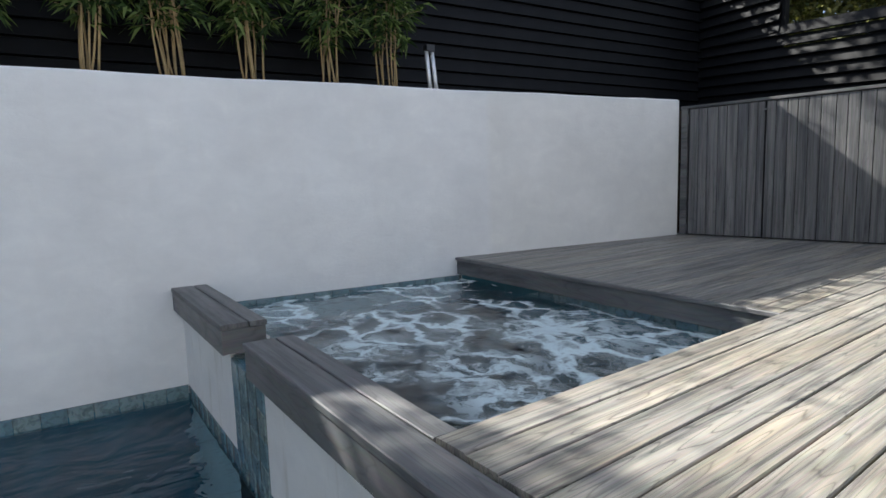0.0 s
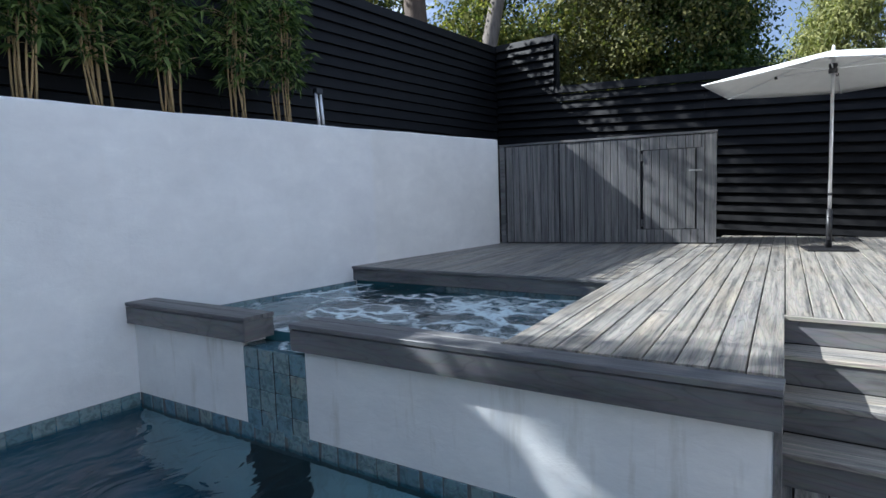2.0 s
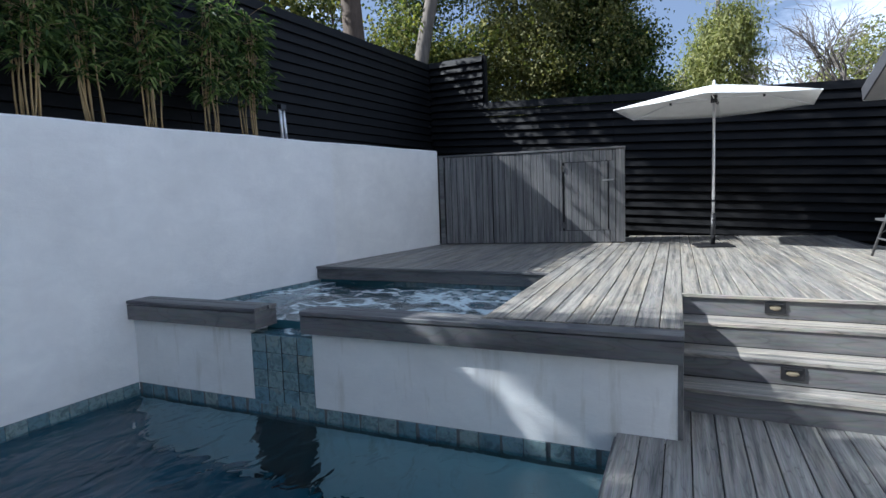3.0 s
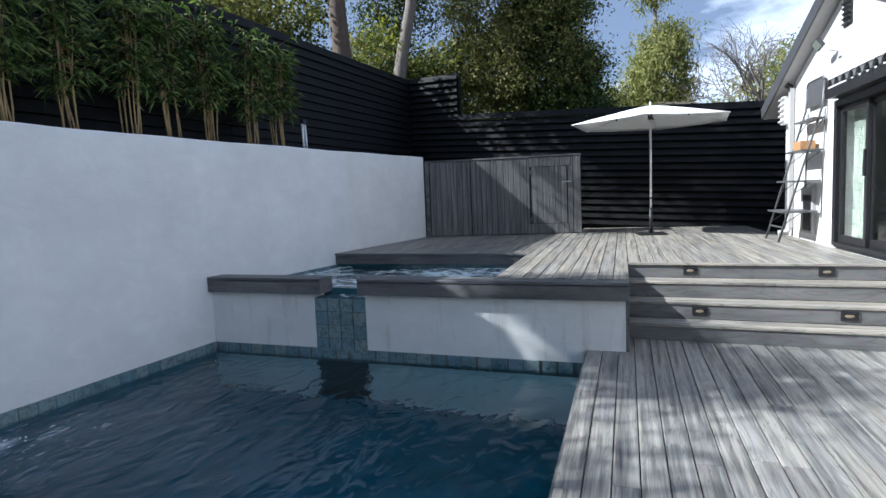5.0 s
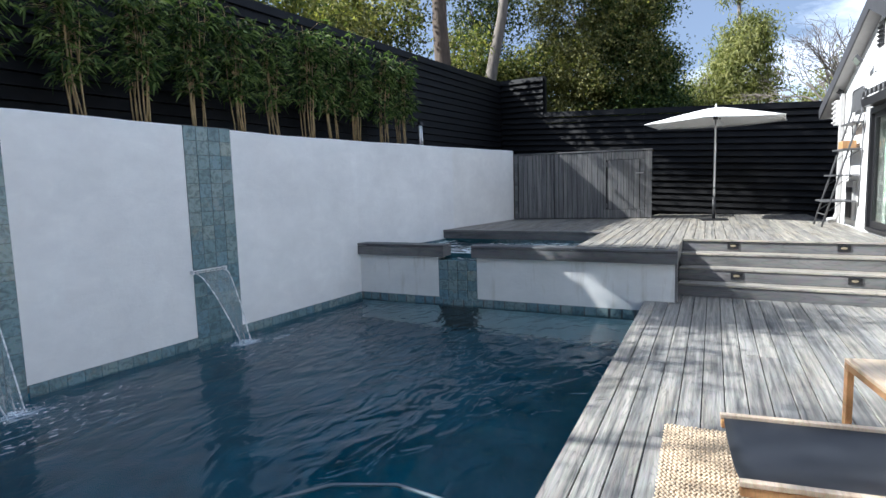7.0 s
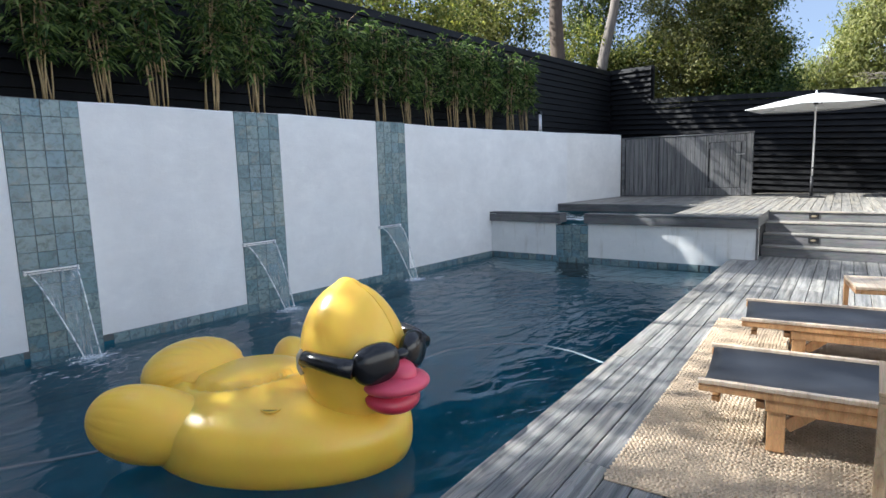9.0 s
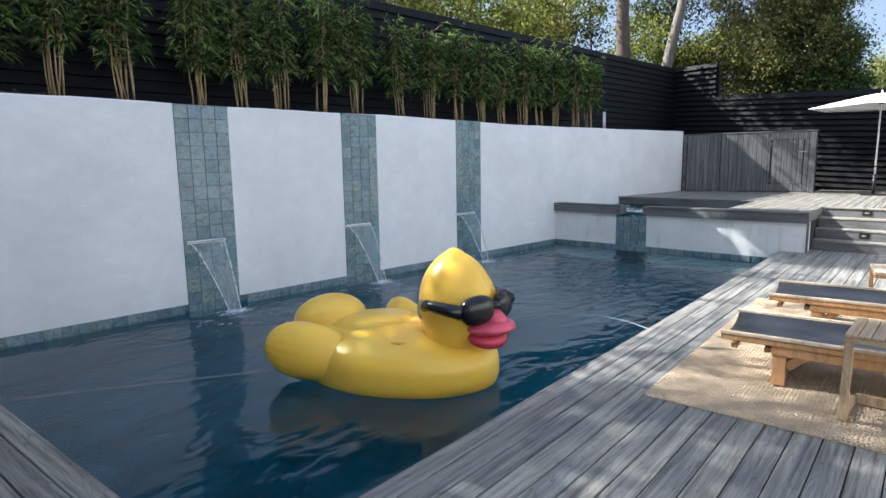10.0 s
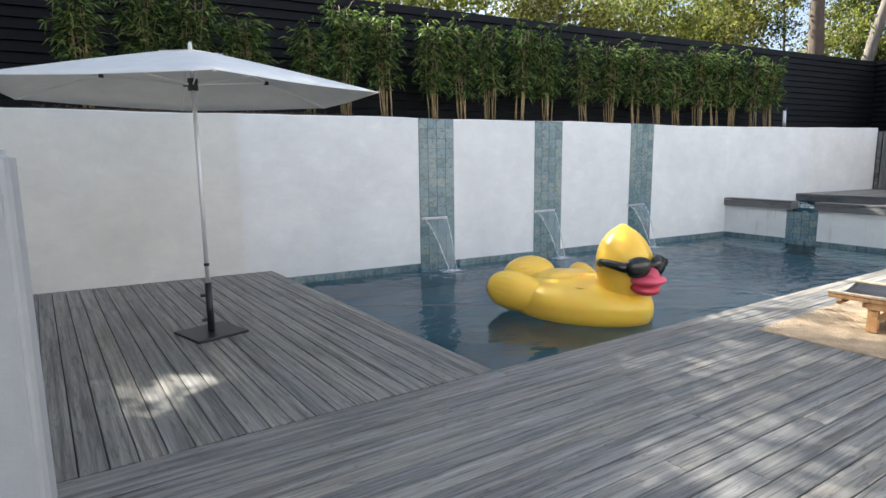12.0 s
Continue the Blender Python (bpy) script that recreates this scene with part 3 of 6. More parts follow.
# upper deck's bearing block and the stair's
block = [(1.20, y_up(1.2) + 0.03), (2.335, y_up(2.335) + 0.03), (2.335, y_house(2.335) - 0.02), (8.7, y_house(8.7) - 0.02), (8.7, 5.30), (3.36, 5.45), (3.36, 2.30), (1.20, 2.16)]
upper = tagged(obj("deck_upper", prism(block, -0.3, ZU - 0.028), M_UNDER), "raised deck of pale grey wood-grain composite boards", "deck", kind="structure")
lower_plan = [(x_end(0.4) - 0.02, y_edge(-9.2) - 0.03), (-12.9, y_edge(-12.9) - 0.03), (-12.9, -6.1), (1.62, -6.1), (1.62, 0.75), (0.93, 0.75), (0.90, 1.15)]
lower = tagged(obj("deck_lower", prism(lower_plan, -0.3, -0.028), M_UNDER), "pool deck of weathered grey composite boards", "deck", kind="structure")
side_plan = [(x_end(5.56) - 0.03, 5.56), (-13.42, 5.56), (-13.42, y_edge(-13.4) - 0.02), (x_end(0.4) - 0.03, y_edge(-9.2) - 0.02)]
side = tagged(obj("deck_side", prism(side_plan, -0.3, -0.028), M_UNDER), "side deck of grey composite boards at the pool's end", "deck", kind="structure")
tagged(obj("pool_beam", prism([(x_end(0.42) - 0.02, 0.36), (0.93, 1.13), (0.93, 1.175), (x_end(0.42) - 0.02, 0.405)], -1.5, -0.03), M_POOL),
       "dark pool wall under the deck's edge", "pool wall", kind="structure")

# house
HOUSE_ANGLE = math.degrees(math.atan(0.112))


# ---- house at the raised deck ----
HM = Matrix.Translation((2.46, -1.66, 0)) @ pose(0, 0, 0, 0, 0, HOUSE_ANGLE)   # x along the wall, y out of it
house = thing("house", "white stucco gabled house with dark trim", "house", (2.46, -1.66, 0), HOUSE_ANGLE)


def hx(x):
    """Distance along the house wall of a point at plan x."""
    return (x - 2.46) / math.cos(radians(HOUSE_ANGLE))


PEAK_X, PEAK_Z, RISE = hx(3.76), 3.835, 0.39
D0, D1, DTOP = hx(2.50), hx(4.10), 2.46


def gable_z(u):
    return PEAK_Z - RISE * abs(u - PEAK_X)


def wall_slab(u0, u1, z0, tops):
    """A slab of the facade between u0 and u1, its upper edge through tops."""
    bm = bmesh.new()
    ring = [(u0, z0), (u1, z0)] + tops
    f = [bm.verts.new((u, 0.0, z)) for u, z in ring]
    b = [bm.verts.new((u, -0.2, z)) for u, z in ring]
    bm.faces.new(f[::-1])
    bm.faces.new(b)
    n = len(ring)
    for i in range(n):
        bm.faces.new((f[i], f[(i + 1) % n], b[(i + 1) % n], b[i]))
    bmesh.ops.recalc_face_normals(bm, faces=bm.faces)
    return bm


U0, U1 = hx(0.9), hx(6.25)
part("wall", wall_slab(U0, D0, -0.3, [(D0, gable_z(D0)), (U0, gable_z(U0))]), M_HOUSE, house)
part("wall", wall_slab(D1, U1, -0.3, [(U1, gable_z(U1)), (D1, gable_z(D1))]), M_HOUSE, house)
part("wall", wall_slab(D0, D1, DTOP, [(D1, gable_z(D1)), (PEAK_X, PEAK_Z), (D0, gable_z(D0))]), M_HOUSE, house)
part("wall", wall_slab(D0, D1, -0.3, [(D1, 0.68), (D0, 0.68)]), M_HOUSE, house)
part("wall", box(U1 - 0.2, U1, -6.0, -0.2, -0.3, 2.8), M_HOUSE, house)
part("wall", box(U0, U0 + 0.2, -6.0, -0.2, -0.3, 2.6), M_HOUSE, house)
part("floor", box(U0 + 0.2, U1 - 0.2, -6.0, -0.2, 0.3, 0.67), M_CAB, house, "dark interior floor")
part("wall", box(U0, U1, -6.2, -6.0, -0.3, 3.0), M_HOUSE, house)

M_ROOF = simple("dark_roof_tile", (0.035, 0.035, 0.038), 0.6, vary=0.4, scale=5)
M_SOFFIT = simple("greige_soffit", (0.42, 0.41, 0.40), 0.7, vary=0.08)
M_TRIM = simple("dark_grey_trim", (0.06, 0.06, 0.065), 0.5, vary=0.15)
M_GLASS, gnt, gp = node_mat("window_glass")
gp.inputs["Base Color"].default_value = (0.85, 0.9, 0.88, 1)
gp.inputs["Transmission Weight"].default_value = 1.0
gp.inputs["Roughness"].default_value = 0.01
gp.inputs["IOR"].default_value = 1.45
M_CURTAIN = simple("white_curtain", (0.24, 0.27, 0.23), 0.9, vary=0.08)
M_ROOM = simple("room_wall", (0.35, 0.34, 0.32), 0.9)
OVER = 0.17
for side_sign, u_end in ((1, hx(6.97)), (-1, U0 - 0.3)):
    bm = bmesh.new()
    za, zb = PEAK_Z + 0.03, PEAK_Z + 0.03 - RISE * abs(u_end - PEAK_X)
    sect = [(PEAK_X, za), (u_end, zb), (u_end, zb + 0.16), (PEAK_X, za + 0.17)]
    f = [bm.verts.new((u, OVER, z)) for u, z in sect]
    b = [bm.verts.new((u, -6.3, z)) for u, z in sect]
    bm.faces.new(f)
    bm.faces.new(b[::-1])
    for i in range(4):
        bm.faces.new((f[i], f[(i + 1) % 4], b[(i + 1) % 4], b[i]))
    bmesh.ops.recalc_face_normals(bm, faces=bm.faces)
    roof = part("roof", bm, M_SOFFIT, house, "greige soffit under the roof")
    a0, a1 = Vector((PEAK_X, OVER + 0.012, za + 0.10)), Vector((u_end, OVER + 0.012, zb + 0.09))
    part("rake_board", beam(a0, a1, 0.024, 0.19, 0.004), M_TRIM, roof, "dark painted rake board")
    n = int((a1 - a0).length / 0.27)
    for k in range(n):
        p, q = a0.lerp(a1, k / n), a0.lerp(a1, (k + 1.18) / n)
        for row in range(3):
            bm = beam(p + Vector((0, -0.16 - row * 0.30, 0.12)), q + Vector((0, -0.16 - row * 0.30, 0.085)), 0.30, 0.035, 0.006)
            part("roof_tile", bm, M_ROOF, roof)

# sliding door with its dark frame, panes and curtain
door = thing("sliding_door", "black-framed sliding glass door with a white curtain behind", "door", (2.46, -1.66, 0), HOUSE_ANGLE)
part("door_frame", box(D0 - 0.06, D0 + 0.03, -0.1, 0.025, 0.69, DTOP + 0.05, 0.005), M_BLACK, door)
part("door_frame", box(D1 - 0.03, D1 + 0.06, -0.1, 0.025, 0.69, DTOP + 0.05, 0.005), M_BLACK, door)
part("door_frame", box(D0 + 0.03, D1 - 0.03, -0.1, 0.025, DTOP - 0.04, DTOP + 0.05, 0.005), M_BLACK, door)
part("sill", box(D0 + 0.03, D1 - 0.03, -0.1, 0.03, 0.675, 0.735, 0.005), M_BLACK, door)
mid = (D0 + D1) / 2
for k, (a, b, y) in enumerate(((D0 + 0.035, mid + 0.03, -0.085), (mid - 0.03, D1 - 0.035, -0.04))):
    leaf = part("door_leaf", box(a, a + 0.065, y - 0.02, y + 0.02, 0.737, DTOP - 0.042, 0.003), M_BLACK, door)
    part("stile", box(b - 0.065, b, y - 0.02, y + 0.02, 0.737, DTOP - 0.042, 0.003), M_BLACK, leaf)
    part("rail", box(a + 0.066, b - 0.066, y - 0.02, y + 0.02, 0.737, 0.83, 0.003), M_BLACK, leaf)
    part("rail", box(a + 0.066, b - 0.066, y - 0.02, y + 0.02, DTOP - 0.11, DTOP - 0.042, 0.003), M_BLACK, leaf)
    pane = part("pane", box(a + 0.06, b - 0.06, y - 0.004, y + 0.004, 0.82, DTOP - 0.10), M_GLASS, leaf)
    pane.visible_shadow = False
    part("pull", box(b - 0.045 if k == 0 else a + 0.02, (b - 0.045 if k == 0 else a + 0.02) + 0.022, y + 0.021, y + 0.05, 1.55, 1.85, 0.004), M_BLACK, leaf)
curtain = bmesh.new()
cols = []
for i in range(61):
    u = D1 - 0.08 - 0.36 * i / 60
    y = -0.19 + 0.028 * math.sin(i * 0.95) + 0.01 * math.sin(i * 2.3)
    cols.append([curtain.verts.new((u - 0.12 * (1 - zz) * (i / 60), y, 0.76 + zz * 1.60)) for zz in (0, 0.35, 0.7, 1.0)])
for a, b in zip(cols, cols[1:]):
    for k in range(3):
        curtain.faces.new((a[k], b[k], b[k + 1], a[k + 1]))
tagged(obj("curtain", curtain, M_CURTAIN, smooth=True), "white gathered curtain inside the glass door", "curtain").matrix_world = HM
tagged(obj("room_wall", box(U0 + 0.3, U1 - 0.3, -4.0, -3.9, 0.67, 2.9), M_ROOM), "dim wall inside the house", "wall", kind="structure").matrix_world = HM

# little tiled awning over the door
awning = thing("awning", "small dark awning with a row of barrel tiles over the door", "awning", (2.46, -1.66, 0), HOUSE_ANGLE)
A0, A1 = hx(1.4), hx(4.06)
bm = bmesh.new()
prof = [(0.0, 2.52), (0.15, 2.52), (0.17, 2.63), (0.0, 2.66)]
ends = [[bm.verts.new((u, y, z)) for y, z in prof] for u in (A0, A1)]
bm.faces.new(ends[0])
bm.faces.new(ends[1][::-1])
for i in range(4):
    bm.faces.new((ends[0][i], ends[0][(i + 1) % 4], ends[1][(i + 1) % 4], ends[1][i]))
bmesh.ops.recalc_face_normals(bm, faces=bm.faces)
part("gutter", bm, M_BLACK, awning)
u = A1 - 0.28
while u > A0 + 0.1:
    bm = bmesh.new()
    ring0, ring1, in0, in1 = [], [], [], []
    for k in range(9):
        a = math.pi * k / 8
        for ring, r, y, z in ((ring0, 0.085, 0.20, 2.635), (in0, 0.066, 0.20, 2.635), (ring1, 0.075, 0.005, 2.72), (in1, 0.058, 0.005, 2.72)):
            ring.append(bm.verts.new((u + r * math.cos(a), y, z + r * math.sin(a) * 1.05)))
    for k in range(8):
        for p, q in ((ring0, ring1), (in1, in0), (in0, ring0), (ring1, in1)):
            bm.faces.new((p[k], p[k + 1], q[k + 1], q[k]))
    bmesh.ops.recalc_face_normals(bm, faces=bm.faces)
    part("barrel_tile", bm, M_ROOF, awning, smooth=True)
    u -= 0.205

# things fixed to the house wall
lamp = thing("security_light", "grey twin floodlight on the gable", "wall lamp", (2.46, -1.66, 0), HOUSE_ANGLE)
part("bracket", tube([(hx(4.05), 0.0, 3.10), (hx(4.05), 0.10, 3.12), (hx(4.1), 0.14, 3.20)], 0.018, 8), M_ALU, lamp, smooth=True)
part("base", box(hx(4.0), hx(4.1), 0.0, 0.03, 3.03, 3.17, 0.01), M_ALU, lamp)
part("lamp_head", box(-0.095, 0.095, -0.022, 0.022, -0.065, 0.065, 0.01, pose(hx(4.20), 0.20, 3.23, -35, 12, 0)), M_TRIM, lamp)
part("lens", box(-0.08, 0.08, 0.023, 0.026, -0.05, 0.05, 0.0, pose(hx(4.20), 0.20, 3.23, -35, 12, 0)), M_CURTAIN, lamp, "pale glass lens")
vent = thing("gable_vent", "narrow dark louvred gable vent", "vent", (2.46, -1.66, 0), HOUSE_ANGLE)
part("frame", box(hx(3.70), hx(3.95), 0.0, 0.014, 3.34, 3.70), M_BLACK, vent)
for k in range(5):
    part("louvre", box(-0.11, 0.11, -0.02, 0.02, -0.005, 0.005, 0.0, pose(hx(3.825), 0.028, 3.37 + 0.06 * k, 35)), M_TRIM, vent)
pipe = thing("downpipe", "grey square downpipe on the house corner", "downpipe", (2.46, -1.66, 0), HOUSE_ANGLE)
part("pipe", box(hx(5.78), hx(5.87), 0.01, 0.075, 0.80, 2.94, 0.006), M_SOFFIT, pipe)
part("elbow", tube([(hx(5.825), 0.045, 2.90), (hx(5.825), 0.06, 2.96), (hx(5.825), 0.12, 3.0)], 0.045, 8), M_BLACK, pipe)
part("shoe", tube([(hx(5.825), 0.045, 0.84), (hx(5.825), 0.08, 0.74), (hx(5.825), 0.2, 0.72)], 0.045, 8), M_SOFFIT, pipe)
box_meter = thing("meter_box", "grey utility box with a small black panel low on the wall", "utility box", (2.46, -1.66, 0), HOUSE_ANGLE)
part("body", box(hx(4.80), hx(5.30), 0.0, 0.05, 0.78, 1.42, 0.008), M_SOFFIT, box_meter)
part("panel", box(hx(4.85), hx(5.12), 0.051, 0.075, 0.82, 1.32, 0.008), M_BLACK, box_meter)
cooler = thing("wall_unit", "ribbed white unit hung at the house corner", "wall unit", (2.46, -1.66, 0), HOUSE_ANGLE)
part("body", box(hx(6.04), hx(6.22), 0.0, 0.10, 2.42, 2.86, 0.02), M_HOUSE, cooler)
for k in range(5):
    part("rib", tube([(hx(6.04), 0.105, 2.47 + 0.085 * k), (hx(6.22), 0.105, 2.47 + 0.085 * k)], 0.022, 8), M_SOFFIT, cooler)

# leaning ladder shelf
ladder = thing("ladder_shelf", "grey metal ladder shelf leaning on the white wall", "shelf", (2.46, -1.66, 0), HOUSE_ANGLE)
M_STEEL = simple("grey_steel", (0.13, 0.13, 0.135), 0.45, 0.4, 0.15)
FOOT, TOPZ = 0.47, 2.88
LA, LB, SH = hx(4.44), hx(5.10), 0.34


def rail_at(u, z):
    """A point on the leaning rail that ends at u, at height z."""
    f = min(1.0, (z - ZU) / (2.50 - ZU))
    return Vector((u + SH * (1 - f), FOOT + (0.06 - FOOT) * f, z))


for u in (LA, LB):
    part("rail", tube([rail_at(u, ZU + 0.005), rail_at(u, 1.6), rail_at(u, 2.50), (u, 0.045, TOPZ - 0.06)], 0.015, 8), M_STEEL, ladder, smooth=True)
    part("back_rail", tube([(u + 0.08, 0.03, 1.02), (u, 0.03, 2.46)], 0.010, 8), M_STEEL, ladder, smooth=True)
part("top_rail", tube([(LA, 0.045, TOPZ - 0.06), (LA + 0.02, 0.044, TOPZ - 0.02), (LA + 0.07, 0.044, TOPZ), (LB - 0.07, 0.044, TOPZ), (LB - 0.02, 0.044, TOPZ - 0.02), (LB, 0.045, TOPZ - 0.06)], 0.015, 8), M_STEEL, ladder, smooth=True)
part("back_panel", box(LA + 0.012, LB - 0.012, 0.04, 0.05, 2.53, TOPZ - 0.012, 0.004), M_STEEL, ladder)
SHELF_Z = (2.34, 1.93, 1.52, 1.10)
for z in SHELF_Z:
    pa, pb = rail_at(LA, z), rail_at(LB, z)
    shelf = part("shelf_board", box(pa.x - 0.06, pb.x + 0.03, 0.03, pa.y + 0.09, z - 0.013, z + 0.013, 0.004), M_STEEL, ladder)
    for p in (pa, pb):
        part("strut", tube([(p.x, max(0.04, p.y - 0.16), z - 0.013), rail_at(p.x - SH * (1 - (z - ZU) / (2.50 - ZU)), z - 0.17)], 0.007, 6), M_STEEL, shelf)
part("rung", tube([rail_at(LA, 0.88), rail_at(LB, 0.88)], 0.011, 8), M_STEEL, ladder)
pb = rail_at(LA, SHELF_Z[1])
crate = tagged(obj("wooden_box", box(pb.x + 0.16, pb.x + 0.46, 0.05, 0.24, SHELF_Z[1] + 0.014, SHELF_Z[1] + 0.14, 0.006), M_WOOD), "small tan wooden box on the ladder shelf", "box")
crate.matrix_world = HM

# ---- storage cabinets at the end of the raised deck ----
CA, CB = Vector((6.45, 5.215, 0)), Vector((7.00, 2.14, 0))
CDIR = (CB - CA).normalized()
CANG = math.degrees(math.atan2(CDIR.y, CDIR.x))
CLEN = (CB - CA).length
cabinet = thing("storage_cabinet", "tall cabinet clad in weathered grey vertical boards", "cabinet", (CA.x, CA.y, ZU + 0.002), CANG)
CH = 1.555
part("body", box(0.03, CLEN - 0.026, 0.03, 0.72, 0, CH - 0.03), M_UNDER, cabinet)
part("top_board", box(-0.01, CLEN + 0.012, -0.015, 0.74, CH - 0.028, CH + 0.004, 0.004), M_CAB, cabinet)
part("end_post", box(-0.005, 0.075, -0.006, 0.028, 0, CH - 0.03, 0.004), M_CAB, cabinet)


def cab_boards(parent, u0, u1, z0, z1, y, names="board"):
    u = u0
    while u < u1 - 0.01:
        w = min(rng.uniform(0.095, 0.142), u1 - u)
        if u1 - u - w < 0.04:
            w = u1 - u
        h = z1 - z0
        m = Matrix(((0, 1, 0, u + w / 2), (0, 0, -1, y), (-1, 0, 0, z1), (0, 0, 0, 1)))
        shared(names, board_mesh(h, w - 0.006, 0.02, M_CAB), parent, m)
        u += w


M_DULL = simple("tarnished_steel", (0.10, 0.10, 0.10), 0.5, vary=0.3)


def hinge(parent, u, z):
    part("hinge", box(u - 0.012, u + 0.012, -0.03, -0.018, z - 0.05, z + 0.05, 0.003), M_DULL, parent, "dull metal hinge")


door_a = part("door", box(0.10, 0.94, 0.012, 0.028, 0.02, CH - 0.05), M_UNDER, cabinet)
cab_boards(door_a, 0.10, 0.94, 0.015, CH - 0.04, -0.006)
for z in (0.09, CH - 0.16):
    hinge(door_a, 0.088, z)
part("latch", box(0.91, 0.98, -0.034, -0.02, CH - 0.135, CH - 0.115, 0.003), M_DULL, door_a, "small metal latch")
fixed = part("panel", box(0.955, 2.12, 0.012, 0.028, 0.02, CH - 0.05), M_UNDER, cabinet)
cab_boards(fixed, 0.955, 2.13, 0.015, CH - 0.04, -0.004)
surround = part("panel", box(2.14, CLEN - 0.02, 0.014, 0.028, 0.02, CH - 0.05), M_UNDER, cabinet)
cab_boards(surround, 2.135, CLEN - 0.15, CH - 0.215, CH - 0.04, -0.006)
cab_boards(surround, 2.08, CLEN - 0.15, 0.015, 0.205, -0.009)
cab_boards(surround, CLEN - 0.255, CLEN - 0.15, 0.21, CH - 0.22, -0.005)
cab_boards(surround, CLEN - 0.145, CLEN + 0.002, 0.015, CH - 0.03, -0.008)
door_b = part("door", box(2.16, CLEN - 0.27, 0.010, 0.026, 0.215, CH - 0.225), M_UNDER, cabinet)
cab_boards(door_b, 2.165, CLEN - 0.268, 0.215, CH - 0.225, -0.012)
for z in (0.30, CH - 0.32):
    hinge(door_b, 2.148, z)
part("latch", box(CLEN - 0.35, CLEN - 0.18, -0.042, -0.03, 1.013, 1.037, 0.004), simple("worn_steel", (0.34, 0.34, 0.33), 0.45), door_b, "grey metal sliding bolt")
y = 0.0
k = 0
while y < 0.70:
    m = Matrix(((0, 0, 1, CLEN - 0.004), (0, 1, 0, y + 0.072), (-1, 0, 0, CH - 0.03), (0, 0, 0, 1)))
    shared("side_board", board_mesh(CH - 0.035, 0.139, 0.02, M_CAB), cabinet, m)
    y += 0.1445

# folded pole stand behind the wall
poles = thing("pole_stand", "pair of grey metal poles with a black cap behind the wall", "tripod", (3.30, 5.92, 2.24))
part("cap", box(-0.05, 0.05, -0.035, 0.035, 0.50, 0.57, 0.008), M_BLACK, poles)
for dx in (-0.035, 0.03):
    part("pole", tube([(dx, 0, 0.51), (dx * 1.2 + 0.07, 0.03, 0.0)], 0.021, 10), M_ALU, poles, smooth=True)


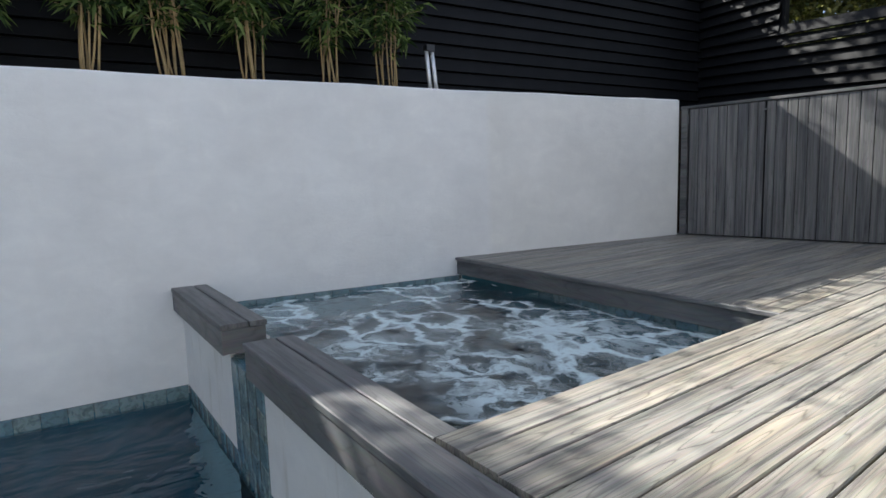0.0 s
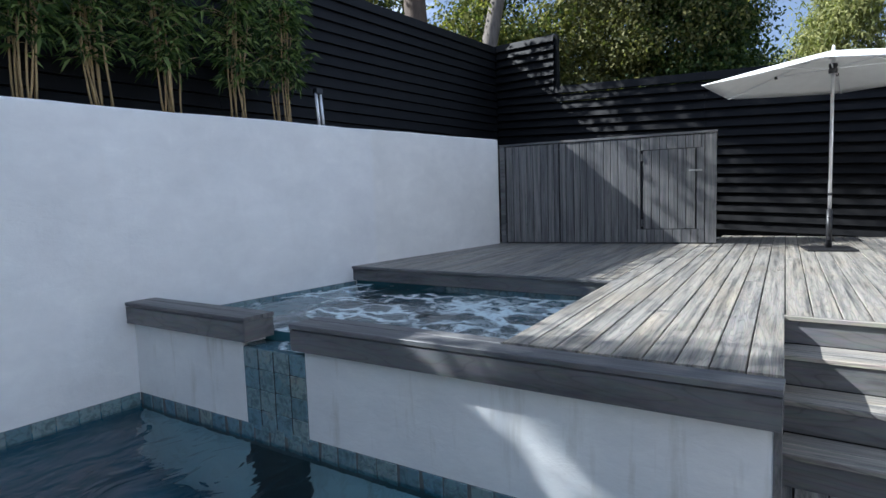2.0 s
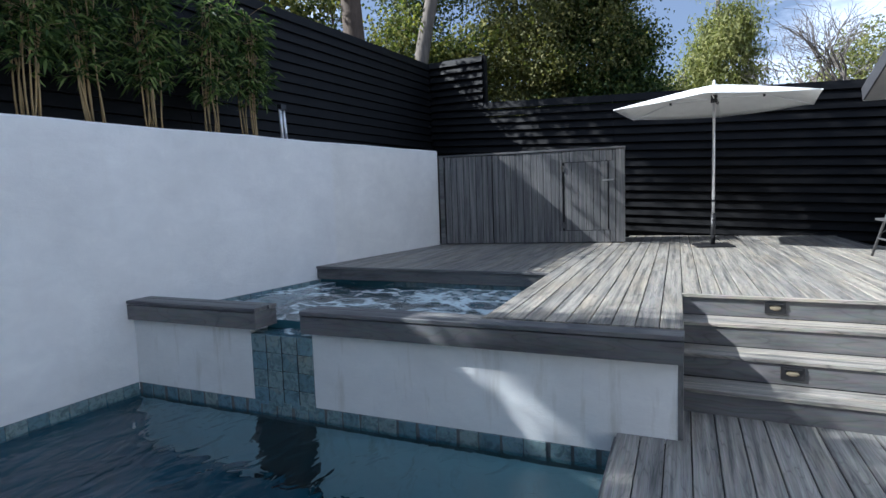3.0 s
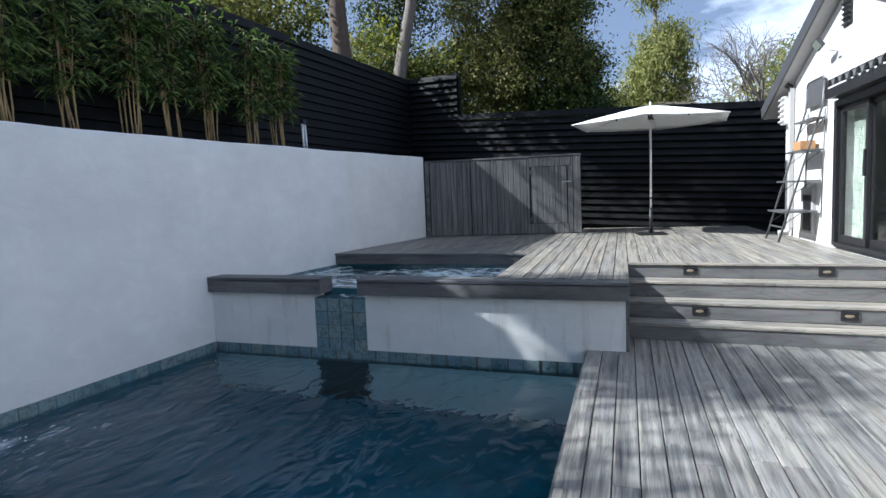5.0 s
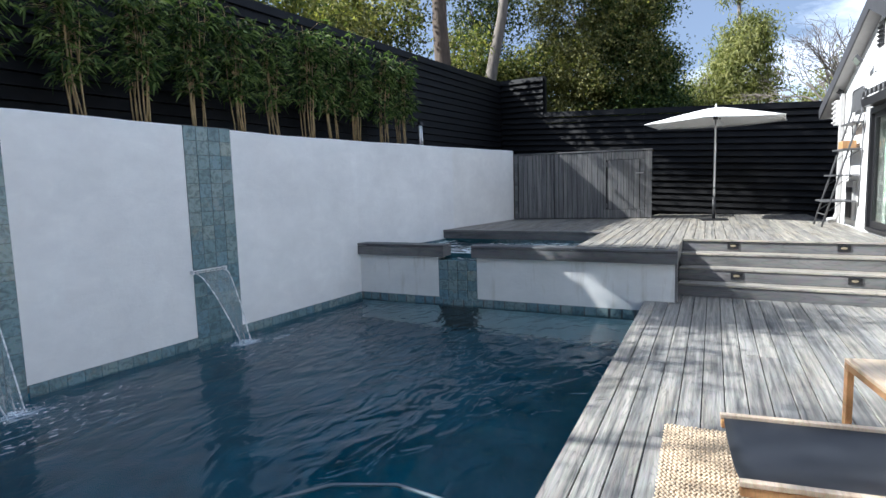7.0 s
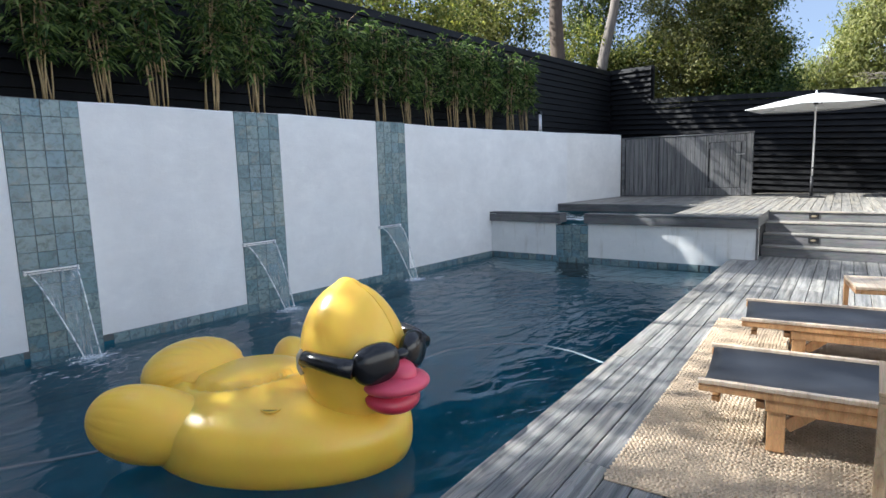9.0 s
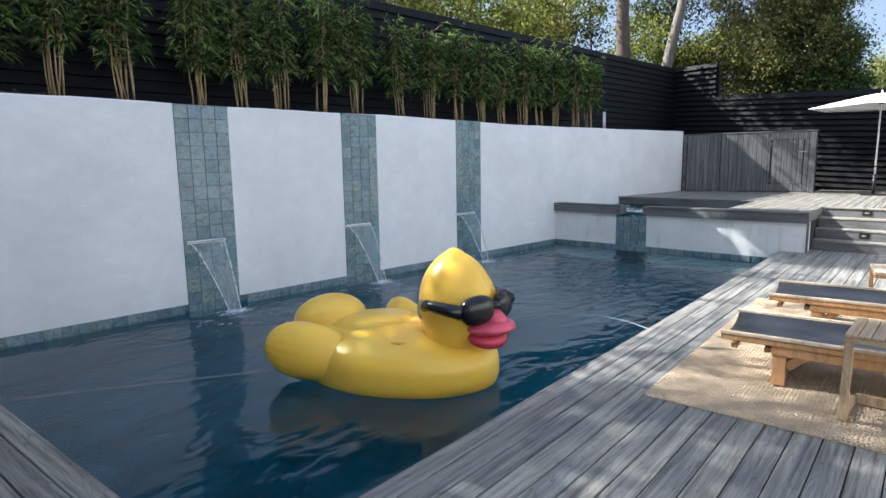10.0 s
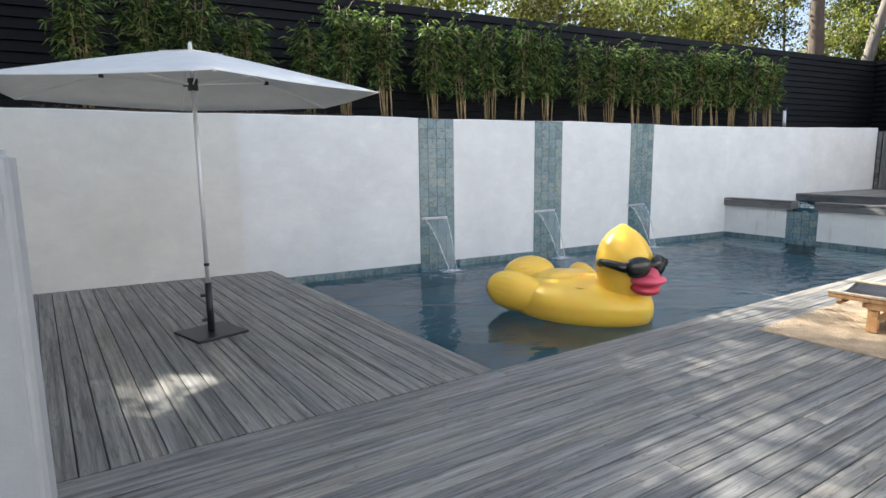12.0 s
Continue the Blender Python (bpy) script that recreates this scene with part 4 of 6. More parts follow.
# ---- umbrellas ----
def umbrella(label, at, z0, rim, hub, top, radius, sleeve_top, plate_turn, spin, ribs=6):
    um = thing("patio_umbrella", label, "umbrella", (at[0], at[1], z0), 0, "patio umbrellas")
    part("base_plate", box(-0.25, 0.25, -0.25, 0.25, 0.002, 0.026, 0.006, pose(0, 0, 0, 0, 0, plate_turn)), M_BLACK, um, "flat black steel base plate")
    sleeve = part("sleeve", tube([(0, 0, 0.026), (0, 0, sleeve_top - z0)], 0.032, 14), M_BLACK, um, smooth=True)
    for k, z in enumerate((0.14, 0.38)):
        part("knob", tube([(-0.03, 0, z), (-0.075, 0.0, z)], 0.016, 8), M_BLACK, sleeve)
    part("pole", tube([(0, 0, sleeve_top - z0 - 0.01), (0, 0, top - z0 - 0.03)], 0.019, 14), M_ALU, um, smooth=True)
    part("collar", tube([(0, 0, sleeve_top - z0 + 0.16), (0, 0, sleeve_top - z0 + 0.19)], 0.024, 12), M_BLACK, um)
    part("hub", tube([(0, 0, hub - z0 - 0.055), (0, 0, hub - z0 + 0.05)], 0.045, 14), M_BLACK, um, "black runner hub", smooth=True)
    part("finial", tube([(0, 0, top - z0 - 0.03), (0, 0, top - z0 + 0.045), (0, 0, top - z0 + 0.06)], [0.022, 0.016, 0.006], 10), M_FABRIC, um, smooth=True)
    canopy = bmesh.new()
    steps, per = 7, 8
    n = ribs * per
    sheets = []
    for off in (0.0, -0.006):
        rings = []
        for s in range(steps + 1):
            f = 0.10 + 0.90 * s / steps
            ring = []
            for k in range(n):
                a = 2 * math.pi * k / n + radians(spin)
                w = k % per / per
                flat = math.cos(math.pi / ribs) / math.cos(2 * math.pi / ribs * (w - 0.5)) if w else 1.0
                sag = 0.012 * math.sin(math.pi * w) * f
                scallop = (0.012 * math.sin(math.pi * w)) if s == steps else 0.0
                r = radius * f * (1 - (1 - flat) * 1.0) * (1 - scallop * 0.6)
                z = (top - z0) - (top - rim) * (f ** 1.08) - sag + off
                ring.append(canopy.verts.new((r * math.cos(a), r * math.sin(a), z)))
            rings.append(ring)
        sheets.append(rings)
        for a, b in zip(rings, rings[1:]):
            for k in range(n):
                canopy.faces.new((a[k], a[(k + 1) % n], b[(k + 1) % n], b[k]))
    for k in range(n):
        for idx in (0, -1):
            a, b = sheets[0][idx], sheets[1][idx]
            canopy.faces.new((a[k], b[k], b[(k + 1) % n], a[(k + 1) % n]))
    bmesh.ops.recalc_face_normals(canopy, faces=canopy.faces)
    cloth = part("canopy", canopy, M_FABRIC, um, "white canvas canopy", smooth=True)
    vent = bmesh.new()
    ring = [vent.verts.new((0.30 * math.cos(2 * math.pi * k / ribs + radians(spin)), 0.30 * math.sin(2 * math.pi * k / ribs + radians(spin)), top - z0 - 0.055)) for k in range(ribs)]
    ring2 = [vent.verts.new((v.co.x * 0.97, v.co.y * 0.97, v.co.z - 0.012)) for v in ring]
    tip = vent.verts.new((0, 0, top - z0 - 0.012))
    for k in range(ribs):
        vent.faces.new((ring[k], ring[(k + 1) % ribs], tip))
        vent.faces.new((ring2[k], ring2[(k + 1) % ribs], ring[(k + 1) % ribs], ring[k]))
    part("vent_flap", vent, M_FABRIC, cloth)
    for k in range(ribs):
        a = 2 * math.pi * k / ribs + radians(spin)
        ca, sa = math.cos(a), math.sin(a)

        def on(f, drop=0.016):
            return Vector((radius * f * ca, radius * f * sa, (top - z0) - (top - rim) * (f ** 1.08) - drop))

        rib = part("rib", tube([on(0.05, 0.03), on(0.35), on(0.7), on(0.985, 0.010)], 0.0075, 6), M_ALU, um)
        part("strut", tube([(0.045 * ca, 0.045 * sa, hub - z0), on(0.5, 0.022)], 0.007, 6), M_ALU, rib)
        part("joint", box(-0.022, 0.022, -0.016, 0.016, -0.022, 0.014, 0.004, Matrix.Translation(on(0.5, 0.022))), M_BLACK, rib)
        part("tip_pocket", box(-0.03, 0.02, -0.012, 0.012, -0.012, 0.006, 0.003, Matrix.Translation(on(0.985, 0.006)) @ pose(0, 0, 0, 0, 0, math.degrees(a))), M_FABRIC, rib)
    return um


umbrella("open white umbrella on the side deck by the pool", (-10.93, 2.62), 0.0, 2.235, 2.33, 2.64, 1.69, 0.50, 20, 29)
umbrella("open white umbrella on the raised deck", (6.50, 0.83), ZU, 2.66, 2.77, 2.97, 1.44, 1.15, 12, 58)

# ---- loungers, table, rug ----
GRID = math.degrees(math.atan(0.094))
RUG_O = Vector((-6.40, 0.05, 0.0))
rug = thing("jute_rug", "large braided natural jute rug on the deck", "rug", (RUG_O.x, RUG_O.y, 0.0), GRID)
RL, RW = 3.42, 3.1
part("backing", box(0.01, RL - 0.01, -RW + 0.01, -0.01, 0.002, 0.008), M_JUTE, rug)
v0 = np.array([(-1, 0, 0), (-0.55, -0.8, 0.55), (-0.55, 0.8, 0.55), (0.45, -0.95, 0.75), (0.45, 0.95, 0.75), (1, 0, 0.25), (-0.4, -1.0, -0.4), (-0.4, 1.0, -0.4), (0.6, -0.9, -0.4), (0.6, 0.9, -0.4), (0.0, 0.0, 1.0)])
f0 = [(0, 6, 1), (0, 1, 2), (0, 2, 7), (1, 3, 10), (2, 1, 10), (4, 2, 10), (3, 4, 10), (3, 5, 4), (1, 6, 8, 3), (2, 4, 9, 7), (3, 8, 5), (4, 5, 9)]
bead_v, bead_f = [], []
gen = np.random.default_rng(5)
row_w, bead_l = 0.0235, 0.0215
base = 0
for j in range(int(RW / row_w)):
    for i in range(int(RL / bead_l)):
        s = 1 if i % 2 else -1
        c = np.array([0.015 + bead_l * (i + 0.5) + gen.normal(0, 0.002), -(row_w * (j + 0.5)) + s * 0.004 + gen.normal(0, 0.001), 0.011 + gen.normal(0, 0.0012)])
        a = radians(28 * s) + gen.normal(0, 0.08)
        v = v0 * (0.0158, 0.0080, 0.0050)
        x = v[:, 0] * math.cos(a) - v[:, 1] * math.sin(a)
        y = v[:, 0] * math.sin(a) + v[:, 1] * math.cos(a)
        bead_v.append(np.stack([x, y, v[:, 2]], 1) + c)
        bead_f += [tuple(q + base for q in f) for f in f0]
        base += len(v0)
braid = new("braid", mesh_np("braid", np.concatenate(bead_v).tolist(), bead_f, M_JUTE, True))
braid.parent = rug
tagged(braid, "rows of plaited jute", kind="stuff")

RUGTOP = 0.022


def lounger(at, turn, label):
    """Timber sun lounger; its own x runs across it, its foot end lies at y = 0 and it goes on towards -y."""
    lo = thing("sun_lounger", label, "sun lounger", (*at, 0), turn, "loungers on the rug")
    wd, ln, h = 0.72, 1.95, 0.345
    for x in (0.022, wd - 0.022):
        part("side_rail", box(x - 0.022, x + 0.022, -ln, 0.0, h - 0.05, h - 0.01, 0.006), M_WOOD, lo)
        part("apron", box(x - 0.014, x + 0.014, -ln + 0.25, -0.315, h - 0.112, h - 0.052, 0.004), M_WOOD, lo)
    part("end_rail", box(0.045, wd - 0.045, -0.10, -0.06, h - 0.115, h - 0.085, 0.004), M_WOOD, lo)
    for y in (-0.29, -ln + 0.32):
        part("cross_rail", box(0.04, wd - 0.04, y - 0.02, y + 0.02, h - 0.112, h - 0.075, 0.004), M_WOOD, lo)
    for x in (0.045, wd - 0.045):
        for y in (-0.365, -ln + 0.36):
            part("leg", box(x - 0.03, x + 0.03, y - 0.042, y + 0.042, RUGTOP, h - 0.053, 0.005), M_WOOD, lo)
            d = 1 if y < -1 else -1
            part("brace", beam((x, y + d * 0.044, h - 0.19), (x, y + d * 0.15, h - 0.10), 0.024, 0.06), M_WOOD, lo)
    sl = bmesh.new()
    nx, ny = 12, 26
    top, bot = [], []
    for j in range(ny + 1):
        y = -0.012 - (ln - 0.03) * j / ny
        ra, rb = [], []
        for i in range(nx + 1):
            u = i / nx
            sag = 0.062 * (1 - (2 * u - 1) ** 2) * (1.0 - 0.25 * math.cos(j * 0.7) * 0.2)
            z = h + 0.006 - sag
            ra.append(sl.verts.new((0.006 + u * (wd - 0.012), y, z)))
            rb.append(sl.verts.new((0.006 + u * (wd - 0.012), y, z - 0.006)))
        top.append(ra)
        bot.append(rb)
    for g, flip in ((top, False), (bot, True)):
        for a, b in zip(g, g[1:]):
            for i in range(nx):
                q = (a[i], b[i], b[i + 1], a[i + 1])
                sl.faces.new(q[::-1] if flip else q)
    for i in range(nx):
        sl.faces.new((top[0][i], top[0][i + 1], bot[0][i + 1], bot[0][i]))
        sl.faces.new((top[-1][i], bot[-1][i], bot[-1][i + 1], top[-1][i + 1]))
    bmesh.ops.recalc_face_normals(sl, faces=sl.faces)
    part("sling", sl, M_SLING, lo, "taut charcoal mesh sling", smooth=True)
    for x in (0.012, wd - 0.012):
        part("edge_strip", box(x - 0.018, x + 0.018, -ln, 0.004, h - 0.008, h + 0.016, 0.005), M_PALE, lo, "pale rounded rail cap")
    return lo


lounger((-5.735, -0.200), GRID + 3.6, "low teak sun lounger with a charcoal sling")
lounger((-4.275, -0.095), GRID + 4.0, "low teak sun lounger with a charcoal sling")

ctable = thing("side_table", "slatted weathered teak C-shaped table pushed over the lounger", "side table", (-5.985, -0.965, 0.0), GRID - 3, "")
for y in (-0.03, -0.42):
    part("leg", box(-0.022, 0.022, y - 0.022, y + 0.022, RUGTOP, 0.498, 0.004), M_WEATHERED, ctable)
    part("runner", box(0.023, 0.36, y - 0.02, y + 0.02, RUGTOP, 0.062, 0.004), M_WEATHERED, ctable)
part("floor_bar", box(0.325, 0.358, -0.399, -0.051, RUGTOP, 0.085, 0.004), M_WEATHERED, ctable)
part("top_rail", box(-0.022, 0.006, -0.44, -0.01, 0.50, 0.527, 0.004), M_WEATHERED, ctable)
part("top_rail", box(0.43, 0.458, -0.44, -0.01, 0.50, 0.527, 0.004), M_WEATHERED, ctable)
for k in range(7):
    part("slat", box(-0.024, 0.46, -0.445 + 0.0635 * k, -0.445 + 0.0635 * k + 0.0575, 0.528, 0.546, 0.004), M_WEATHERED, ctable)

# its legs stand at the far edge; the top reaches out over the deck
bench = thing("side_table", "low sunlit teak C-shaped table standing on the deck", "side table", (-2.68, -0.575, 0.0), 13)
# the top's paler wood paints the sunlight on it into the colour
part("tabletop", box(-0.55, 0.0, -1.05, 0.0, 0.448, 0.472, 0.005), M_PALE, bench, "timber top with sunlight painted into its pale colour")
part("apron", box(-0.548, -0.526, -1.045, -0.038, 0.412, 0.447, 0.003), M_WOOD, bench)
for y in (-0.019, -1.03):
    part("side_apron", box(-0.548, -0.056, y - 0.017, y + 0.017, 0.412, 0.447, 0.003), M_WOOD, bench)
    part("leg", box(-0.054, -0.002, y - 0.018, y + 0.018, 0.002, 0.447, 0.004), M_WOOD, bench)
    part("runner", box(-0.52, -0.056, y - 0.017, y + 0.017, 0.002, 0.04, 0.004), M_WOOD, bench)

# ---- the inflatable duck ----
duck = thing("duck_float", "big yellow inflatable duck float wearing black sunglasses on the pool", "pool float", (-6.72, 2.18, WATER), -76)


def blob(rx, ry, rz, m=None, seg=40, rings=24, shape=None):
    bm = bmesh.new()
    bmesh.ops.create_uvsphere(bm, u_segments=seg, v_segments=rings, radius=1.0)
    for v in bm.verts:
        c = v.co.copy()
        if shape:
            c = shape(c)
        v.co = Vector((c.x * rx, c.y * ry, c.z * rz))
    if m is not None:
        bmesh.ops.transform(bm, matrix=m, verts=bm.verts)
    return bm


def body_shape(c):
    """Flattened ring-like hull with a seat pressed into its back."""
    r = math.hypot(c.x, c.y)
    z = math.copysign(abs(c.z) ** 0.72, c.z)
    if c.z > 0:
        e = math.hypot((c.x + 0.26) / 0.40, c.y / 0.50)
        if e < 1.25:
            z -= 0.20 * max(0.0, 1 - abs(e - 1.0) / 0.07)
            if e < 1:
                z += 0.02 - 0.05 * e ** 6
    narrow = 1.0 - 0.14 * c.x * (1 if c.x > 0 else 0.4)
    return Vector((c.x, c.y * narrow, z))


body = part("body", blob(0.95, 0.70, 0.345, pose(0, 0, 0.125), 120, 64, body_shape), M_YELLOW, duck, smooth=True)


def head_shape(c):
    k = 1.0 - 0.10 * max(0.0, c.z) ** 2
    x = c.x * k - 0.10 * max(0, c.z)
    tip = 0.055 * max(0.0, c.z - 0.955) / 0.045
    seam = 1.0 - 0.012 * math.exp(-(math.atan2(c.y, c.x) / 0.05) ** 2)
    return Vector((x * seam, c.y * k, c.z + tip))


head = part("head", blob(0.325, 0.325, 0.445, pose(0.62, 0, 0.64), 48, 48, head_shape), M_YELLOW, duck, smooth=True)
seam_line = []
for q in range(165, 14, -5):
    p = head_shape(Vector((math.cos(radians(q)), 0.0, math.sin(radians(q)))))
    seam_line.append((0.62 + 0.326 * p.x, 0.0, 0.64 + 0.446 * p.z))
part("seam", tube(seam_line, 0.003, 6), M_YELLOW, head)


def wing_shape(c):
    ang = math.atan2(c.z, c.y)
    wr = 1 - 0.055 * (1 - abs(math.sin(ang * 9))) ** 3 * (max(0.0, c.x - 0.2) ** 0.8 + max(0.0, -c.x - 0.45) ** 0.8)
    return Vector((c.x, c.y * wr, c.z * wr * (1 + 0.25 * c.x)))


for s in (-1, 1):
    far = 0.05 if s > 0 else 0.0
    part("wing", blob(0.44 - far, 0.21 - far / 2, 0.235 - far / 2, pose(-0.42 + far * 2.5, 0.58 * s, 0.235 - far * 0.4, 0, -12, 180 - 30 * s), 112, 72, wing_shape), M_YELLOW, duck, "puffy wing with wrinkled seams", smooth=True)


def tail_shape(c):
    """A fan that curls up at its end, creased along its rim."""
    ang = math.atan2(c.y, c.z)
    wr = 1 - 0.065 * (1 - abs(math.sin(ang * 10))) ** 3 * max(0.0, abs(c.x) - 0.1) ** 0.7
    return Vector((c.x - 0.22 * c.z, c.y * wr * (1 + 0.15 * c.z), c.z * wr))


part("tail", blob(0.31, 0.36, 0.27, pose(-0.76, 0.0, 0.33, 0, -24, 0), 112, 72, tail_shape), M_YELLOW, duck, "upturned tail with creased rim", smooth=True)
for s in (-1, 1):
    ring = [(0.30 + 0.06 * math.cos(a), 0.40 * s + 0.06 * math.sin(a), 0.392) for a in [2 * math.pi * q / 20 for q in range(21)]]
    part("cup_ring", tube(ring, 0.005, 6), M_YELLOW, body)
    # a flat disc; the hollow's shade is painted as darker yellow
    part("cup_well", tube([(0.30, 0.40 * s, 0.374), (0.30, 0.40 * s, 0.3925)], 0.052, 20), simple("hollow_shade_vinyl", (0.38, 0.24, 0.02), 0.4), body, "flat disc painted dark as a cup hollow's shade")
M_CLEAR = simple("clear_vinyl", (0.62, 0.55, 0.42), 0.2, vary=0.1)
for s in (-1, 1):
    part("grab_handle", tube([(0.44, 0.275 * s, 0.72), (0.415, 0.280 * s, 0.68), (0.415, 0.280 * s, 0.61), (0.435, 0.275 * s, 0.57)], 0.013, 8), M_CLEAR, head, "clear vinyl handle", smooth=True)


FACE = Matrix.Translation((0.62, 0, 0.64)) @ pose(0, 0, 0, 0, 0, -12) @ Matrix.Scale(0.93, 4) @ Matrix.Translation((-0.54, 0, -0.60))


def lip_shape(c):
    return Vector((c.x - 0.12 * c.y * c.y, c.y, c.z))


beak_up = part("beak", blob(0.19, 0.225, 0.07, FACE @ pose(0.92, 0, 0.475, 0, -2, 0), 40, 24, lip_shape), M_PINK, duck, "pink upper beak", smooth=True)
part("beak_bridge", blob(0.13, 0.10, 0.085, FACE @ pose(0.92, 0, 0.55, 0, 10, 0)), M_PINK, beak_up, smooth=True)
part("beak", blob(0.15, 0.20, 0.085, FACE @ pose(0.88, 0, 0.375, 0, 14, 0), 40, 24, lip_shape), M_RED, duck, "red lower beak", smooth=True)
shades = part("sunglasses", blob(0.045, 0.06, 0.035, FACE @ pose(0.95, 0, 0.665)), M_GLOSSBLACK, duck, "shiny black inflatable sunglasses", smooth=True)


def lens_shape(c):
    y = math.copysign(abs(c.y) ** 0.82, c.y)
    z = math.copysign(abs(c.z) ** 0.82, c.z)
    return Vector((c.x, y * (1 + 0.12 * z), z - 0.10 * y * y))


for s in (-1, 1):
    part("lens", blob(0.075, 0.155, 0.125, FACE @ pose(0.90, 0.170 * s, 0.64, 0, 0, 22 * s) @ pose(0, 0, 0, -6 * s), 32, 20, lens_shape), M_GLOSSBLACK, shades, smooth=True)
    part("temple", tube([FACE @ Vector(q) for q in ((0.86, 0.32 * s, 0.64), (0.74, 0.375 * s, 0.66), (0.62, 0.405 * s, 0.675), (0.54, 0.395 * s, 0.67), (0.50, 0.385 * s, 0.64))], [0.055, 0.05, 0.044, 0.046, 0.036], 14), M_GLOSSBLACK, shades, smooth=True)

# ---- spouts and their falling sheets of water ----
M_FALL, fnt, fp = node_mat("falling_water")
fp.inputs["Base Color"].default_value = (0.86, 0.92, 0.95, 1)
fp.inputs["Roughness"].default_value = 0.12
fco = coords(fnt, (30, 8, 1.3))
fn = tex(fnt, fco, 1.2, 4.0, 0.6)
bump(fnt, fp, fn.outputs["Fac"], 0.8, 0.03)
fout = fnt.nodes["Material Output"]
ftr = fnt.nodes.new("ShaderNodeBsdfTransparent")
fmx = fnt.nodes.new("ShaderNodeMixShader")
fnt.links.new(ramp(fnt, fn.outputs["Fac"], [(0.36, (0.96,) * 3), (0.54, (0.87,) * 3), (0.70, (0.50,) * 3)]), fmx.inputs["Fac"])
fnt.links.new(fp.outputs[0], fmx.inputs[1])
fnt.links.new(ftr.outputs[0], fmx.inputs[2])
fnt.links.new(fmx.outputs[0], fout.inputs["Surface"])
M_CORD, cnt, cp = node_mat("bright_water_edge")
cp.inputs["Base Color"].default_value = (0.88, 0.93, 0.96, 1)
cp.inputs["Roughness"].default_value = 0.08
ctr = cnt.nodes.new("ShaderNodeBsdfTransparent")
cmx = cnt.nodes.new("ShaderNodeMixShader")
cn = tex(cnt, coords(cnt, (4, 4, 9)), 3.0, 3.0, 0.6)
cnt.links.new(ramp(cnt, cn.outputs["Fac"], [(0.35, (0.75,) * 3), (0.65, (0.15,) * 3)]), cmx.inputs["Fac"])
cnt.links.new(cp.outputs[0], cmx.inputs[1])
cnt.links.new(ctr.outputs[0], cmx.inputs[2])
cnt.links.new(cmx.outputs[0], cnt.nodes["Material Output"].inputs["Surface"])
M_FROTH = simple("white_froth", (0.80, 0.86, 0.90), 0.5, vary=0.05, bumpiness=0.4)
SPOUT_Z = 0.655
for x0, x1 in ((-7.185, -6.735), (-4.83, -4.39), (-2.41, -1.965)):
    spout = thing("water_spout", "slim metal spout set in the tile strip", "spout", ((x0 + x1) / 2, 5.575, SPOUT_Z), 0, "spouts on the wall")
    w = (x1 - x0) / 2
    part("lip", box(-w, w, -0.045, 0.01, -0.012, 0.0, 0.003), M_ALU, spout)
    part("lip", box(-w, w, -0.045, 0.01, -0.034, -0.024, 0.003), M_ALU, spout)
    part("end_cap", box(-w - 0.012, -w, -0.05, 0.01, -0.04, 0.006, 0.003), M_ALU, spout)
    part("end_cap", box(w, w + 0.012, -0.05, 0.01, -0.04, 0.006, 0.003), M_ALU, spout)
    fall = bmesh.new()
    rows_f = []
    H = SPOUT_Z - 0.02 - WATER
    for j in range(25):
        f = j / 24
        y = -0.04 - 0.33 * f ** 0.5 * 0.98
        half = w * (0.93 - 0.62 * f ** 0.75)
        row = []
        for i in range(21):
            u = i / 20 * 2 - 1
            drift = 0.16 * f
            thick = 0.012 * noise.noise((u * 3 + x0, f * 4, 0)) * f
            row.append(fall.verts.new((u * half + drift, y + thick - 0.02 * u * u * f, -0.02 - H * f)))
        rows_f.append(row)
    for a, b in zip(rows_f, rows_f[1:]):
        for i in range(20):
            fall.faces.new((a[i], a[i + 1], b[i + 1], b[i]))
    sheet = tagged(obj("water_fall", fall, M_FALL, smooth=True), "clear sheet of water falling into the pool", "water", kind="structure")
    sheet.location = ((x0 + x1) / 2, 5.575, SPOUT_Z)
    sheet.visible_shadow = False
    for s in (-1, 1):
        edge = tube([((s * w * (0.93 - 0.62 * f ** 0.75)) + 0.16 * f, -0.04 - 0.33 * f ** 0.5 * 0.98 - 0.02 * f, -0.02 - H * f) for f in [q / 16 for q in range(17)]], 0.0075, 6)
        e = part("edge_cord", edge, M_CORD, sheet, smooth=True)
        e.visible_shadow = False
    # froth where it lands
    fr = bmesh.new()
    cx, cy = (x0 + x1) / 2 + 0.16, 5.575 - 0.37
    for k in range(90):
        a, r = rng.uniform(0, 2 * math.pi), abs(rng.gauss(0, 0.09))
        s = rng.uniform(0.003, 0.009)
        m = pose(cx + r * math.cos(a) * 1.2, cy + r * math.sin(a), WATER + rng.uniform(0, 0.03) * math.exp(-r * 8)) @ Matrix.Diagonal((s, s, s * 0.7, 1))
        bmesh.ops.create_icosphere(fr, subdivisions=1, radius=1.0, matrix=m)
    tagged(obj("froth", fr, M_FROTH, smooth=True), "white froth and bubbles under the spout", "foam", kind="stuff")
